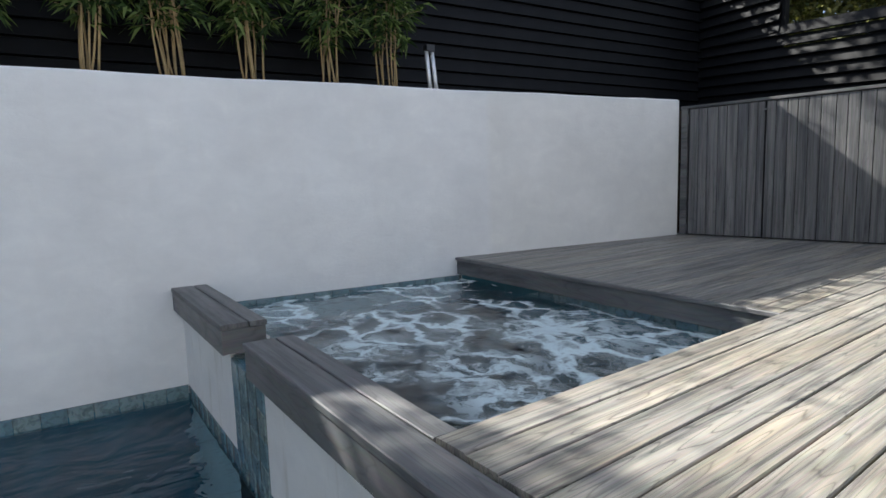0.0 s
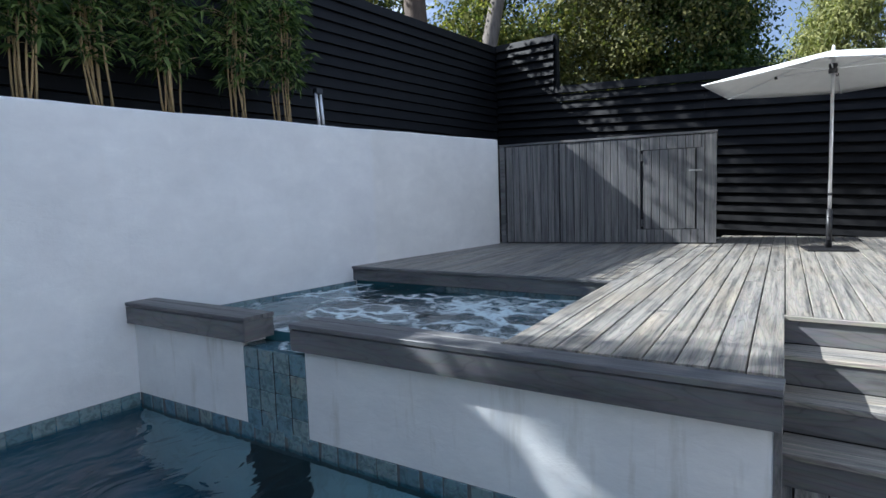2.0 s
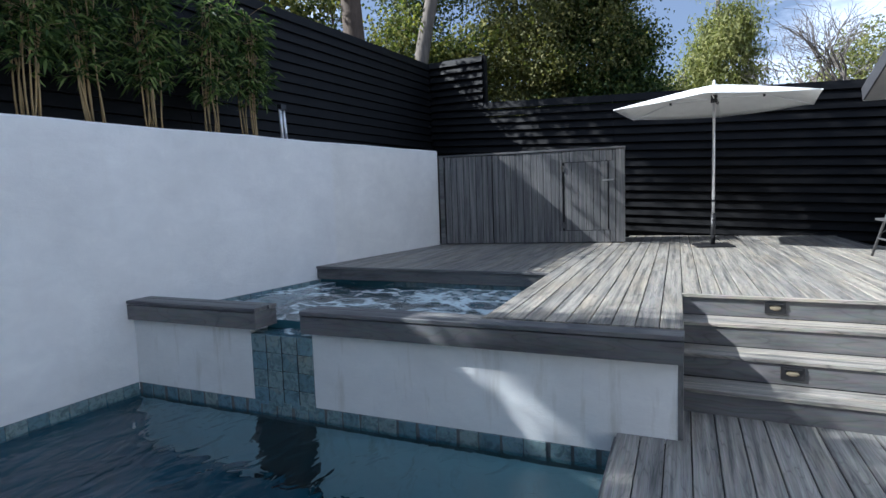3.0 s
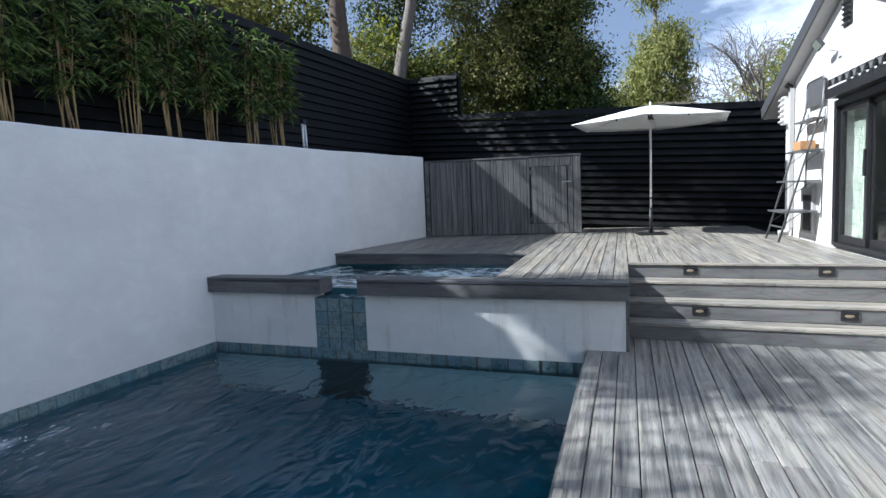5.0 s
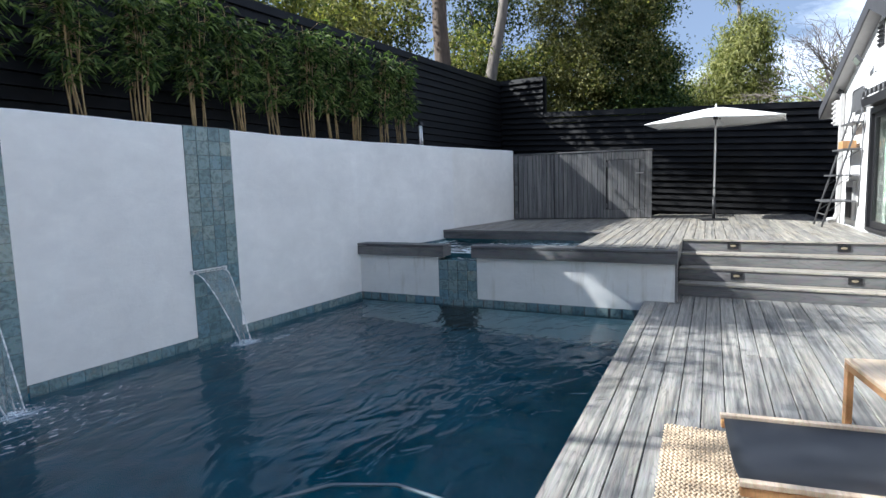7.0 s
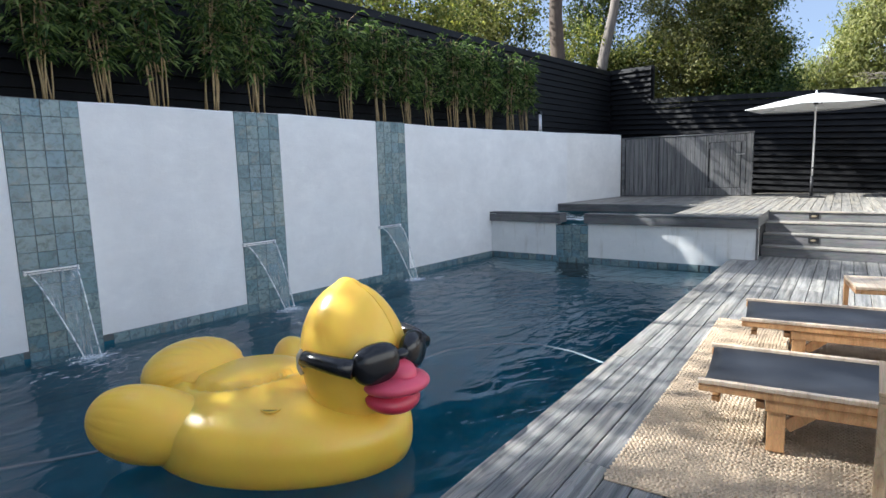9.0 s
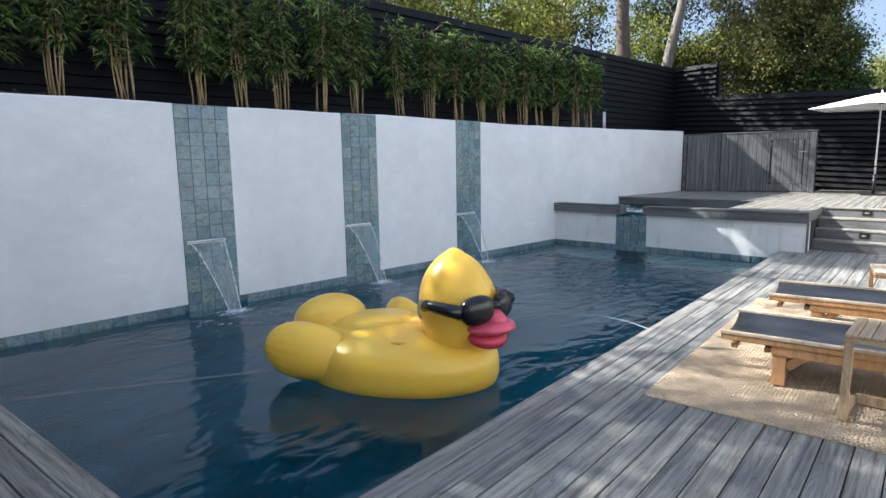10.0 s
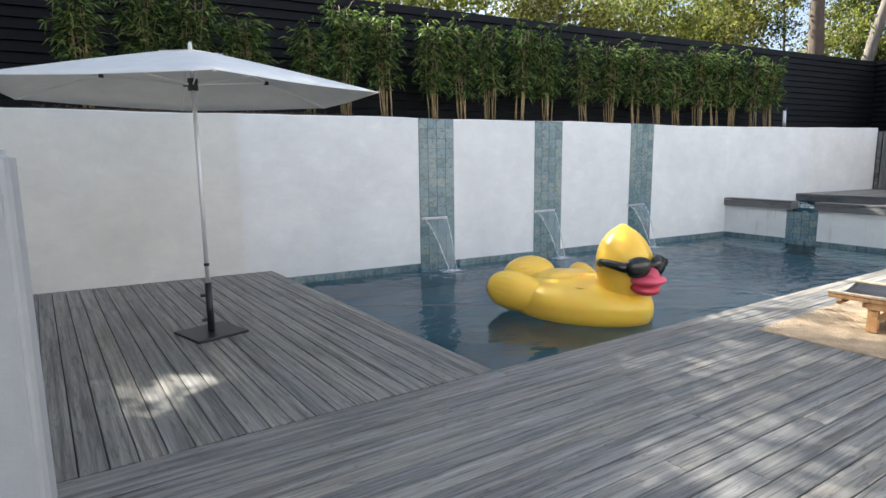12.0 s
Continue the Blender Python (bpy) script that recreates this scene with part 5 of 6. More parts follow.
# pool cleaner's hose
hose_pts = [(-9.3, 3.9), (-8.65, 3.565), (-7.6, 2.98), (-6.6, 2.66), (-5.5, 2.52), (-4.6, 2.42), (-4.15, 2.1), (-3.98, 1.75), (-4.0, 1.4), (-4.15, 1.02), (-4.3, 0.90)]
hp = []
for a, b in zip(hose_pts, hose_pts[1:]):
    for k in range(5):
        hp.append((a[0] + (b[0] - a[0]) * k / 5, a[1] + (b[1] - a[1]) * k / 5, WATER - 0.012))
tagged(obj("pool_hose", tube(hp, 0.017, 8), simple("grey_hose", (0.16, 0.20, 0.23), 0.5), smooth=True), "thin grey cleaner hose floating on the pool", "hose")

# riser lights
for (y, k) in ((0.257, 0), (-1.03, 0), (0.18, 2), (-1.10, 2)):
    xf = 2.315 - RUN * k
    zc = ZU * (4 - k) / 4 - 0.085
    rl = thing("step_light", "small bronze louvred light in a stair riser", "step light", (xf, y, zc), 0, "riser lights")
    part("plate", box(-0.008, 0.002, -0.072, 0.072, -0.045, 0.045, 0.003), M_BLACK, rl)
    part("lens", blob(0.008, 0.038, 0.02, pose(-0.010, 0, 0)), simple("amber_lens", (0.26, 0.22, 0.15), 0.2), rl, "amber glass lens", smooth=True)
    part("hood", box(-0.022, -0.008, -0.052, 0.052, 0.022, 0.032, 0.002), M_BLACK, rl)


# ---- planting ----
def leaf_cloud(name, places, dirs, length, width, material, droop=0.25, face=None):
    """Pointed leaves (two triangles folded along the midrib) at places, along dirs."""
    n = len(places)
    p, d = np.asarray(places, float), np.asarray(dirs, float)
    d /= np.linalg.norm(d, axis=1, keepdims=True) + 1e-9
    side = np.cross(d, gen.normal(size=(n, 3)) if face is None else np.asarray(face) + gen.normal(size=(n, 3)) * 0.45)
    side /= np.linalg.norm(side, axis=1, keepdims=True) + 1e-9
    nrm = np.cross(side, d)
    ln = (length * gen.uniform(0.65, 1.25, n))[:, None]
    wd = (width * gen.uniform(0.7, 1.2, n))[:, None]
    tip = p + d * ln - np.array([0, 0, 1.0]) * ln * droop
    mid = p + d * ln * 0.42
    vs = np.stack([p, mid + side * wd + nrm * wd * 0.3, tip, mid - side * wd + nrm * wd * 0.3], 1).reshape(-1, 3)
    fs = [(4 * i, 4 * i + 1, 4 * i + 2, 4 * i + 3) for i in range(n)]
    return mesh_np(name, vs.tolist(), fs, material)


def bamboo_kind(seed):
    """One clump: several culms with fans of narrow leaves."""
    r = random.Random(seed)
    plant = new("bamboo_plant")
    pts, drs = [], []
    for k in range(r.randint(7, 9)):
        a = r.uniform(0, 2 * math.pi)
        bx, by = 0.105 * math.cos(a) * r.uniform(0.35, 1.1), 0.07 * math.sin(a)
        lean = Vector((r.gauss(0.0, 0.05), r.gauss(0, 0.03), 1)).normalized()
        h = r.uniform(1.30, 1.72)
        path = [Vector((bx, by, -0.02)) + lean * (h * q / 6) + Vector((0.02 * math.sin(q + k), 0.015 * math.cos(q * 1.3), 0)) for q in range(7)]
        part("culm", tube(path, [0.0105 - 0.0010 * q for q in range(7)], 6), M_CULM, plant, smooth=True)
        for node in range(r.randint(26, 32)):
            f = r.uniform(0.24, 1.04) ** 0.74
            z = f * h
            base_p = Vector((bx, by, 0)) + lean * z
            ang = r.uniform(0, 2 * math.pi)
            reach = r.uniform(0.05, 0.31) * (1.1 - 0.5 * abs(f - 0.65))
            out = Vector((math.cos(ang), math.sin(ang) * 0.75, r.uniform(-0.1, 0.55)))
            end = base_p + out * reach
            if r.random() < 0.5:
                part_path.append((plant, [base_p, base_p + out * reach * 0.5 + Vector((0, 0, 0.02)), end]))
            for fan in range(r.randint(5, 8)):
                d = out + Vector((r.gauss(0, 0.75), r.gauss(0, 0.75), r.gauss(-0.15, 0.45)))
                q = base_p.lerp(end, 1.0 - 0.5 * r.random() ** 2.2)
                pts.append(q)
                drs.append(d)
    tw = bmesh.new()
    for owner, path in part_path:
        add_tube(tw, path, [0.003, 0.0025, 0.0015], 4, False)
    part_path.clear()
    tagged(part("twig", tw, M_CULM, plant), kind="stuff")
    me = leaf_cloud("foliage", pts, drs, 0.135, 0.0155, M_BAMBOO, 0.42)
    fo = new("foliage", me)
    fo.parent = plant
    tagged(fo, "narrow dark green leaves", kind="stuff")
    return tagged(plant, "clump of slim bamboo with tan canes in the bed", "bamboo", "bamboo row behind the wall")


part_path = []
kinds = [bamboo_kind(s) for s in (3, 11, 19, 27)]
BAMBOO_X = [-11.9, -11.15, -10.55, -9.86, -8.84, -8.25, -7.53, -6.73, -6.06, -5.48, -4.79, -4.06, -3.19, -2.48, -1.72, -1.13, -0.43, 0.30, 0.92, 1.62, 2.27, 2.92]
for i, x in enumerate(BAMBOO_X):
    m = pose(x, 6.12 + rng.uniform(-0.04, 0.04), bed_z(x), rng.uniform(-2, 2), rng.uniform(-3, 3), rng.choice((0, 180)) + rng.uniform(-14, 14))
    s = 0.97 + 0.08 * rng.random()
    if i < 4:
        kinds[i].matrix_world = m @ Matrix.Diagonal((s, s, s * (0.80 if i == 3 else 1.0), 1))
    else:
        c = copy_thing(kinds[i % 4], m)
        c.scale = (s, s, s * rng.uniform(0.97, 1.05) * (0.80 if i == 4 else 1.0))
# mulch chips along the wall's top edge
chips = bmesh.new()
for k in range(900):
    x = rng.uniform(-12.5, 6.4)
    m = pose(x, y_wall(x) + rng.uniform(0.28, 0.75), bed_z(x) + 0.004 + rng.uniform(0, 0.03), rng.uniform(-40, 40), rng.uniform(-40, 40), rng.uniform(0, 180))
    bmesh.ops.create_cube(chips, size=1.0, matrix=m @ Matrix.Diagonal((rng.uniform(0.03, 0.09), rng.uniform(0.01, 0.03), 0.008, 1)))
tagged(obj("mulch_chips", chips, M_SOIL), "loose bark chips in the bed", "mulch", kind="stuff")


def tree(label, base, fork, limbs, clumps, leaf, material, bark, trunk_r, per=46, spread=0.42, droop=0.2, seed=1, flat=1.0):
    """A tapered trunk with limbs to each of its leaf masses."""
    r = random.Random(seed)
    g = np.random.default_rng(seed)
    t = thing("tree", label, "tree", base)
    b, f = Vector((0, 0, 0)), Vector(fork) - Vector(base)
    path = [b.lerp(f, q / 5) + Vector((r.gauss(0, 0.05), r.gauss(0, 0.05), 0)) * (1 if 0 < q < 5 else 0) for q in range(6)]
    part("trunk", tube(path, [trunk_r * (1.15 - 0.09 * q) for q in range(6)], 12), bark, t, smooth=True)
    centres = []
    for (cx, cy, cz, rad, count) in clumps:
        for k in range(count):
            v = Vector((r.gauss(0, 1), r.gauss(0, 1), r.gauss(0, 1)))
            v = v.normalized() * rad * r.uniform(0.35, 1.0) ** 0.55
            centres.append(Vector((cx, cy, cz)) - Vector(base) + Vector((v.x, v.y, v.z * flat)))
    limb = bmesh.new()
    masses = [Vector(c[:3]) - Vector(base) for c in clumps]
    for c in masses[: limbs]:
        m1 = f.lerp(c, 0.5) + Vector((r.gauss(0, 0.15), r.gauss(0, 0.15), 0.15))
        add_tube(limb, [f, m1, c], [trunk_r * 0.55, trunk_r * 0.36, trunk_r * 0.15], 8, False)
    for c in centres[:: 3]:
        near = min(masses, key=lambda q: (q - c).length)
        add_tube(limb, [near.lerp(f, 0.25), near.lerp(c, 0.5) + Vector((0, 0, 0.05)), c], [trunk_r * 0.13, trunk_r * 0.08, 0.006], 5, False)
    tagged(part("limb", limb, bark, t, smooth=True), kind="stuff")
    pts = np.concatenate([np.asarray(c) + g.normal(size=(per, 3)) * (spread, spread, spread * 0.75) * g.uniform(0.6, 1.3) for c in centres])
    owner = np.repeat(np.asarray([tuple(c) for c in centres]), per, axis=0)
    heart = np.asarray([tuple(min(masses, key=lambda q: (q - c).length)) for c in centres]).repeat(per, axis=0)
    out = (pts - owner) / (spread + 1e-6) * 0.5 + (pts - heart) * 0.5 + np.array([0.0, 0.0, 0.7])
    out /= np.linalg.norm(out, axis=1, keepdims=True) + 1e-9
    crown = new("crown", leaf_cloud("crown", pts, g.normal(size=(len(pts), 3)), leaf[0], leaf[1], material, droop, out))
    crown.parent = t
    tagged(crown, kind="stuff")
    return t


# trees behind the end fence
tree("dense bronze-green tree behind the end fence", (13.0, 5.6, 1.0), (12.8, 5.6, 4.0), 4,
     [(12.6, 6.2, 5.0, 1.7, 60), (12.4, 4.4, 5.2, 1.9, 70), (13.2, 5.4, 7.4, 1.9, 60), (12.0, 5.3, 3.4, 1.3, 40), (12.6, 3.6, 7.6, 1.5, 40)], (0.095, 0.034), M_LEAF_BROWN, M_BARK_DARK, 0.16, 230, 0.30, seed=2)
tree("dense dark green tree behind the end fence", (12.9, 3.4, 1.0), (12.8, 3.4, 3.6), 3,
     [(12.6, 3.7, 4.6, 1.15, 55), (12.9, 3.9, 6.6, 1.3, 55), (12.4, 2.9, 3.6, 0.85, 34), (12.4, 3.0, 4.9, 0.65, 22), (12.3, 4.3, 3.4, 1.1, 30)], (0.095, 0.034), M_LEAF_DEEP, M_BARK_DARK, 0.14, 220, 0.27, seed=3)
tree("leafy shrub tree above the fence corner", (10.6, 7.8, 1.5), (10.7, 7.7, 3.8), 3,
     [(10.9, 7.3, 4.6, 0.9, 20), (11.2, 6.6, 5.0, 0.8, 16), (10.4, 8.4, 5.4, 1.0, 16)], (0.13, 0.04), M_LEAF, M_BARK_DARK, 0.10, 70, 0.32, seed=4)
tree("tall feathery pine beyond the yard", (25.5, 1.1, 0.0), (25.5, 1.35, 10.0), 0,
     [(25.5, 1.1, 4.6, 1.75, 70), (25.5, 1.1, 6.5, 1.6, 70), (25.5, 1.05, 8.1, 0.95, 34), (25.5, 1.5, 10.2, 0.40, 6), (25.0, 3.0, 5.4, 1.2, 34), (25.0, 3.6, 3.8, 1.3, 30)], (0.24, 0.035), M_PINE, M_BARK, 0.12, 120, 0.36, 0.5, seed=5)
tree("olive-green tree far beyond the house", (31, -3.2, 0.0), (31, -3.2, 4.0), 2,
     [(31, -3.6, 6.2, 1.5, 36), (31, -4.9, 7.2, 1.7, 36), (31, -2.2, 5.0, 1.0, 22)], (0.22, 0.05), M_PINE, M_BARK, 0.18, 60, 0.5, seed=6)

# dark growth round the trunks at the fence corner
tree("dark leafy tree with twiggy branches behind the trunks", (13.4, 9.6, 2.4), (13.0, 9.0, 5.2), 4,
     [(12.9, 8.4, 7.3, 1.1, 34), (11.4, 8.7, 7.4, 1.0, 22), (13.6, 8.3, 8.8, 1.2, 30), (12.4, 8.4, 5.7, 0.8, 18), (10.6, 9.2, 8.6, 1.0, 20), (9.6, 10.2, 6.6, 1.0, 14)], (0.11, 0.04), M_DARKLEAF, M_BARK_DARK, 0.09, 60, 0.30, seed=41)
tree("ivy-covered stump above the fence corner", (11.3, 7.6, 2.4), (11.3, 7.6, 4.6), 2,
     [(11.0, 7.7, 4.9, 0.6, 18), (12.1, 7.6, 5.0, 0.6, 18), (13.0, 7.4, 5.0, 0.6, 14)], (0.09, 0.04), M_DARKLEAF, M_BARK, 0.12, 80, 0.25, seed=42)

tree("dark shaggy trees filling the slope behind the trunks", (13.5, 12.6, 2.4), (13.5, 12.4, 5.0), 4,
     [(9.9, 12.0, 6.6, 1.2, 26), (12.4, 12.0, 8.6, 1.1, 14), (14.2, 12.0, 5.2, 0.8, 12), (17.2, 12.0, 7.2, 1.3, 22), (12.0, 12.0, 10.2, 1.1, 14), (8.1, 11.6, 6.6, 1.1, 22)], (0.16, 0.06), M_LEAF_BROWN, M_BARK_DARK, 0.12, 90, 0.38, seed=43)

# bare branching tree
bare = thing("bare_tree", "leafless branching tree behind the house", "tree", (22.0, -3.4, 0.0))
bt = bmesh.new()
br = random.Random(12)


def grow(p, d, length, r, depth):
    q = p + d * length
    mid = p.lerp(q, 0.5) + Vector((br.gauss(0, 0.06), br.gauss(0, 0.06), br.gauss(0, 0.05))) * length
    add_tube(bt, [p, mid, q], [r, r * 0.85, r * 0.7], 5, False)
    if depth:
        for k in range(br.randint(2, 3)):
            nd = (d + Vector((br.gauss(0, 0.5), br.gauss(0, 0.55), br.gauss(0.05, 0.35)))).normalized()
            grow(p.lerp(q, br.uniform(0.55, 1.0)), nd, length * br.uniform(0.62, 0.86), r * 0.62, depth - 1)


grow(Vector((0, 0, 0)), Vector((0, 0.08, 1)).normalized(), 3.4, 0.14, 0)
for k in range(5):
    grow(Vector((0, 0.25, 3.3)), Vector((br.gauss(0, 0.3), br.uniform(-0.3, 0.9), 0.8)).normalized(), 1.9, 0.07, 5)
tagged(part("branch", bt, M_BARK, bare, smooth=True), kind="stuff")

# trees behind the side fence; the near ones carry leaf masses added to shade the deck
SHADE = [
    ("broad green tree behind the side fence with a canopy added for shade", (-16.8, 9.6), [], M_LEAF, 21),
    ("broad green tree behind the side fence with a canopy added for shade", (-13.6, 9.8), [], M_LEAF, 22),
    ("yellow-green tree behind the side fence", (-10.6, 9.6), [], M_LEAF, 23),
    ("yellow-green tree behind the side fence", (-6.0, 9.4), [(-6.3, 9.2, 5.5, 1.25, 36), (-4.8, 9.2, 5.7, 1.3, 36)], M_LEAF, 24),
    ("bronze-leaved tree behind the side fence", (-2.2, 9.4), [(-2.6, 9.2, 5.2, 0.95, 30), (-1.2, 9.1, 5.3, 1.1, 32)], M_LEAF_BROWN, 25),
    ("yellow-green tree behind the side fence", (1.8, 9.6), [(1.2, 9.3, 5.4, 1.2, 34), (2.9, 9.4, 5.4, 1.2, 34)], M_LEAF, 26),
    ("bronze-leaved tree behind the side fence", (5.2, 9.9), [(4.8, 9.8, 5.2, 1.0, 28), (6.0, 9.9, 5.3, 1.0, 26)], M_LEAF_BROWN, 27),
]
# close canopy added for shade behind the side deck, with the gaps through which the sun falls on these places
LIT = [(-11.26, 1.18, 0.0, 1.15), (-7.17, -0.26, 0.0, 0.52), (-7.34, -0.75, 0.0, 0.52), (-8.40, -1.53, 0.0, 0.52), (-8.95, -1.48, 0.0, 0.4),
       (-6.67, -1.0, 0.0, 0.5), (-7.84, 2.46, 0.26, 0.69), (-6.78, 1.74, 0.86, 0.71), (-8.1, 6.1, 4.1, 0.6), (-5.5, 6.1, 4.1, 0.6)]
GAPS = [(x - 0.45 * (9.3 - y), z + 0.93 * (9.3 - y), r) for x, y, z, r in LIT]
shade_rng = random.Random(77)
for i in range(11):
    for k in range(11):
        cx, cz = -19.16 + 0.88 * i + shade_rng.uniform(-0.15, 0.15) + 0.4 * (k % 2), 4.7 + 0.88 * k + shade_rng.uniform(-0.15, 0.15)
        if (i == 10 and k >= 4) or (i == 9 and k >= 6):
            continue
        if all(math.hypot(cx - gx, cz - gz) > gr for gx, gz, gr in GAPS):
            SHADE[min(2, i // 4)][2].append((cx, 9.3, cz, 0.54, 12))
# sparse leaf masses added to dapple the rug and loungers
for i in range(7):
    for k in range(5):
        cx, cz = -11.2 + 0.62 * i + shade_rng.uniform(-0.25, 0.25), 8.5 + 0.8 * k + shade_rng.uniform(-0.25, 0.25)
        if all(math.hypot(cx - gx, cz - gz) > gr * 0.9 for gx, gz, gr in GAPS) and cx + 0.25 * (cz - 8.5) < -7.0 and shade_rng.random() < 0.42:
            SHADE[2 if cx < -8.3 else 3][2].append((cx, 9.3, cz, 0.30, 3))
# leaf tufts added to narrow the sun gap over the side deck
for ring, count, n in ((0.92, 12, 3), (1.40, 14, 4)):
    for q in range(count):
        a = 2 * math.pi * q / count
        SHADE[1][2].append((GAPS[0][0] + ring * math.cos(a), 9.3, GAPS[0][1] + ring * math.sin(a), 0.12, n))
# small leaf masses added to shade the table and dapple both decks
SHADE[2][2].append((-10.50, 9.3, 10.15, 0.25, 5))
SHADE[4][2].append((-2.80, 9.3, 7.75, 0.35, 7))
SHADE[4][2].append((-2.95, 9.3, 8.2, 0.3, 4))
SHADE[4][2].append((-2.68, 9.3, 7.45, 0.22, 5))
for c in ((-3.75, 9.3, 8.1, 0.35, 8), (-4.1, 9.3, 8.95, 0.30, 5), (-5.35, 9.3, 7.85, 0.14, 3), (-3.5, 9.3, 8.8, 0.30, 4)):
    SHADE[4][2].append(c)
SHADE[5][2].append((3.8, 9.3, 8.2, 0.3, 5))
for lab, (bx, by), cl, mt, sd in SHADE:
    tree(lab, (bx, by, 2.4), (bx, by, 4.6), 3, cl, (0.105, 0.038), mt, M_BARK_DARK, 0.13, 130, 0.32, seed=sd)
# its leaf masses at y 9.3 are added to shade the end fence
tree("thick brown trunk rising behind the side fence", (7.95, 7.9, 2.4), (8.05, 8.0, 8.6), 2,
     [(7.9, 8.9, 10.6, 1.2, 12), (9.4, 8.9, 10.4, 1.2, 14), (4.3, 9.3, 10.6, 0.75, 16), (5.1, 9.3, 9.7, 0.7, 15), (5.7, 9.3, 8.9, 0.5, 9), (3.8, 9.3, 11.8, 0.8, 15), (5.0, 9.3, 11.0, 0.7, 14), (5.9, 9.3, 9.8, 0.6, 10), (6.1, 9.3, 8.2, 0.3, 6), (5.95, 9.3, 7.4, 0.25, 3), (6.8, 9.3, 7.0, 0.3, 4)], (0.15, 0.045), M_LEAF_BROWN, M_BARK_DARK, 0.24, 60, 0.4, seed=31)
tree("pale leaning trunk behind the fence corner", (9.42, 7.5, 2.4), (10.17, 6.95, 7.6), 2,
     [(11.0, 6.4, 9.2, 1.3, 18), (10.2, 7.9, 9.6, 1.2, 14)], (0.15, 0.045), M_LEAF, M_BARK, 0.19, 60, 0.4, seed=32)
# unseen leafy trees added past the near end of the yard to cut skylight
for by, sd in ((4.2, 51), (0.2, 52), (-4.2, 53)):
    tree("unseen leafy tree added past the end wall to cut skylight", (-16.2, by, -0.3), (-16.2, by, 3.2), 4,
         [(-16.0, by + dy, z, 1.25, 30) for dy, z in ((-1.1, 4.2), (1.1, 4.6), (-0.9, 6.6), (1.0, 7.0), (0.0, 8.9))], (0.20, 0.075), M_LEAF_DEEP, M_BARK_DARK, 0.2, 45, 0.45, seed=sd)


# ---- boards, tiles and slats of the structure ----
def lay_run(name, parent, a, b, width, material, pieces=(2.4, 4.8), thick=0.024, gap=0.003):
    """A line of boards from a to b, cut into pieces with butt joints."""
    a, b = Vector(a), Vector(b)
    full = (b - a).length
    d = (b - a).normalized()
    at = 0.0
    while at < full - 0.05:
        end = at + rng.uniform(*pieces)
        if full - end < 0.7:
            end = full
        lay(name, parent, a + d * (at + gap / 2), a + d * (min(end, full) - gap / 2), width, thick, material)
        at = end


D = Vector((1, 0.077, 0)).normalized()
N = Vector((0.077, -1, 0)).normalized()
W = PITCH - 0.0065
E0 = Vector((0, 1.125, 0))
for i in range(46):
    c = E0 + N * (PITCH * (i + 0.5))
    x1 = 0.925 if c.y + 0.077 * 0.9 > 0.92 else 1.47
    lay_run("board", lower, c + D * ((-12.6 - c.x) / D.x), c + D * ((x1 - c.x) / D.x), W, M_DECK, (2.6, 5.0))
S = Vector((-0.116, 1, 0)).normalized()
SN = Vector((-1, -0.116, 0)).normalized()
C0 = Vector((x_end(0.42), 0.42, 0))
for i in range(31):
    c = C0 + SN * (PITCH * (i + 0.5))
    if c.x < -13.32:
        break
    foot = c + S * ((y_edge(c.x) + 0.004 - c.y) / (S.y - 0.077 * S.x))
    lay_run("board", side, foot, c + S * ((5.575 - c.y) / S.y), W, M_DECK, (3.0, 5.5))
# edge boards hanging at the pool's rim
lay_run("fascia_board", lower, (x_end(0.42), y_edge(x_end(0.42)) + 0.0, -0.028), (0.92, y_edge(0.92), -0.028), 0.03, M_FASCIA, thick=0.07)
lay_run("fascia_board", side, (x_end(0.45), 0.45, -0.028), (x_end(5.57), 5.57, -0.028), 0.03, M_FASCIA, thick=0.07)

# upper deck boards, along the same line as the house
UD = Vector((1, 0.085, 0)).normalized()
UN = Vector((-0.085, 1, 0)).normalized()
U0 = Vector((0.84, 0.79, ZU))
for i in range(-19, 33):
    c = U0 + UN * (PITCH * (i + 0.5))

    def at_x(x):
        return c + UD * ((x - c.x) / UD.x)

    x1 = 8.55
    mid_y = at_x(2.0).y
    if i < 0:
        x0 = 2.33
        while x1 > x0 + 0.3 and at_x(x1).y < y_house(x1) + 0.06:
            x1 -= 0.1
        while x0 < x1 - 0.2 and at_x(x0).y < y_house(x0) + 0.05:
            x0 += 0.1
        if x1 - x0 < 0.4:
            continue
    elif at_x(1.0).y < 2.12:
        x0 = x_cap(at_x(1.0).y) + 0.173
    else:
        x0 = 3.275
        while x1 > x0 and at_x(x1).y > y_wall(min(x1, 6.6)) + 0.09:
            x1 -= 0.05
        if x1 - x0 < 0.3:
            continue
    if x0 < 6.9 and at_x(6.9).y > 2.16 and x1 > 7.05:
        x1 = 7.05
    lay_run("board", upper, at_x(x0), at_x(x1), W, M_DECK_UP, (2.6, 4.9))

# caps and fascias round the spa
def y_run(name, parent, x_of, y0, y1, off, z, width, thick, material):
    return lay(name, parent, (x_of(y0) + off, y0, z), (x_of(y1) + off, y1, z), width, thick, material)


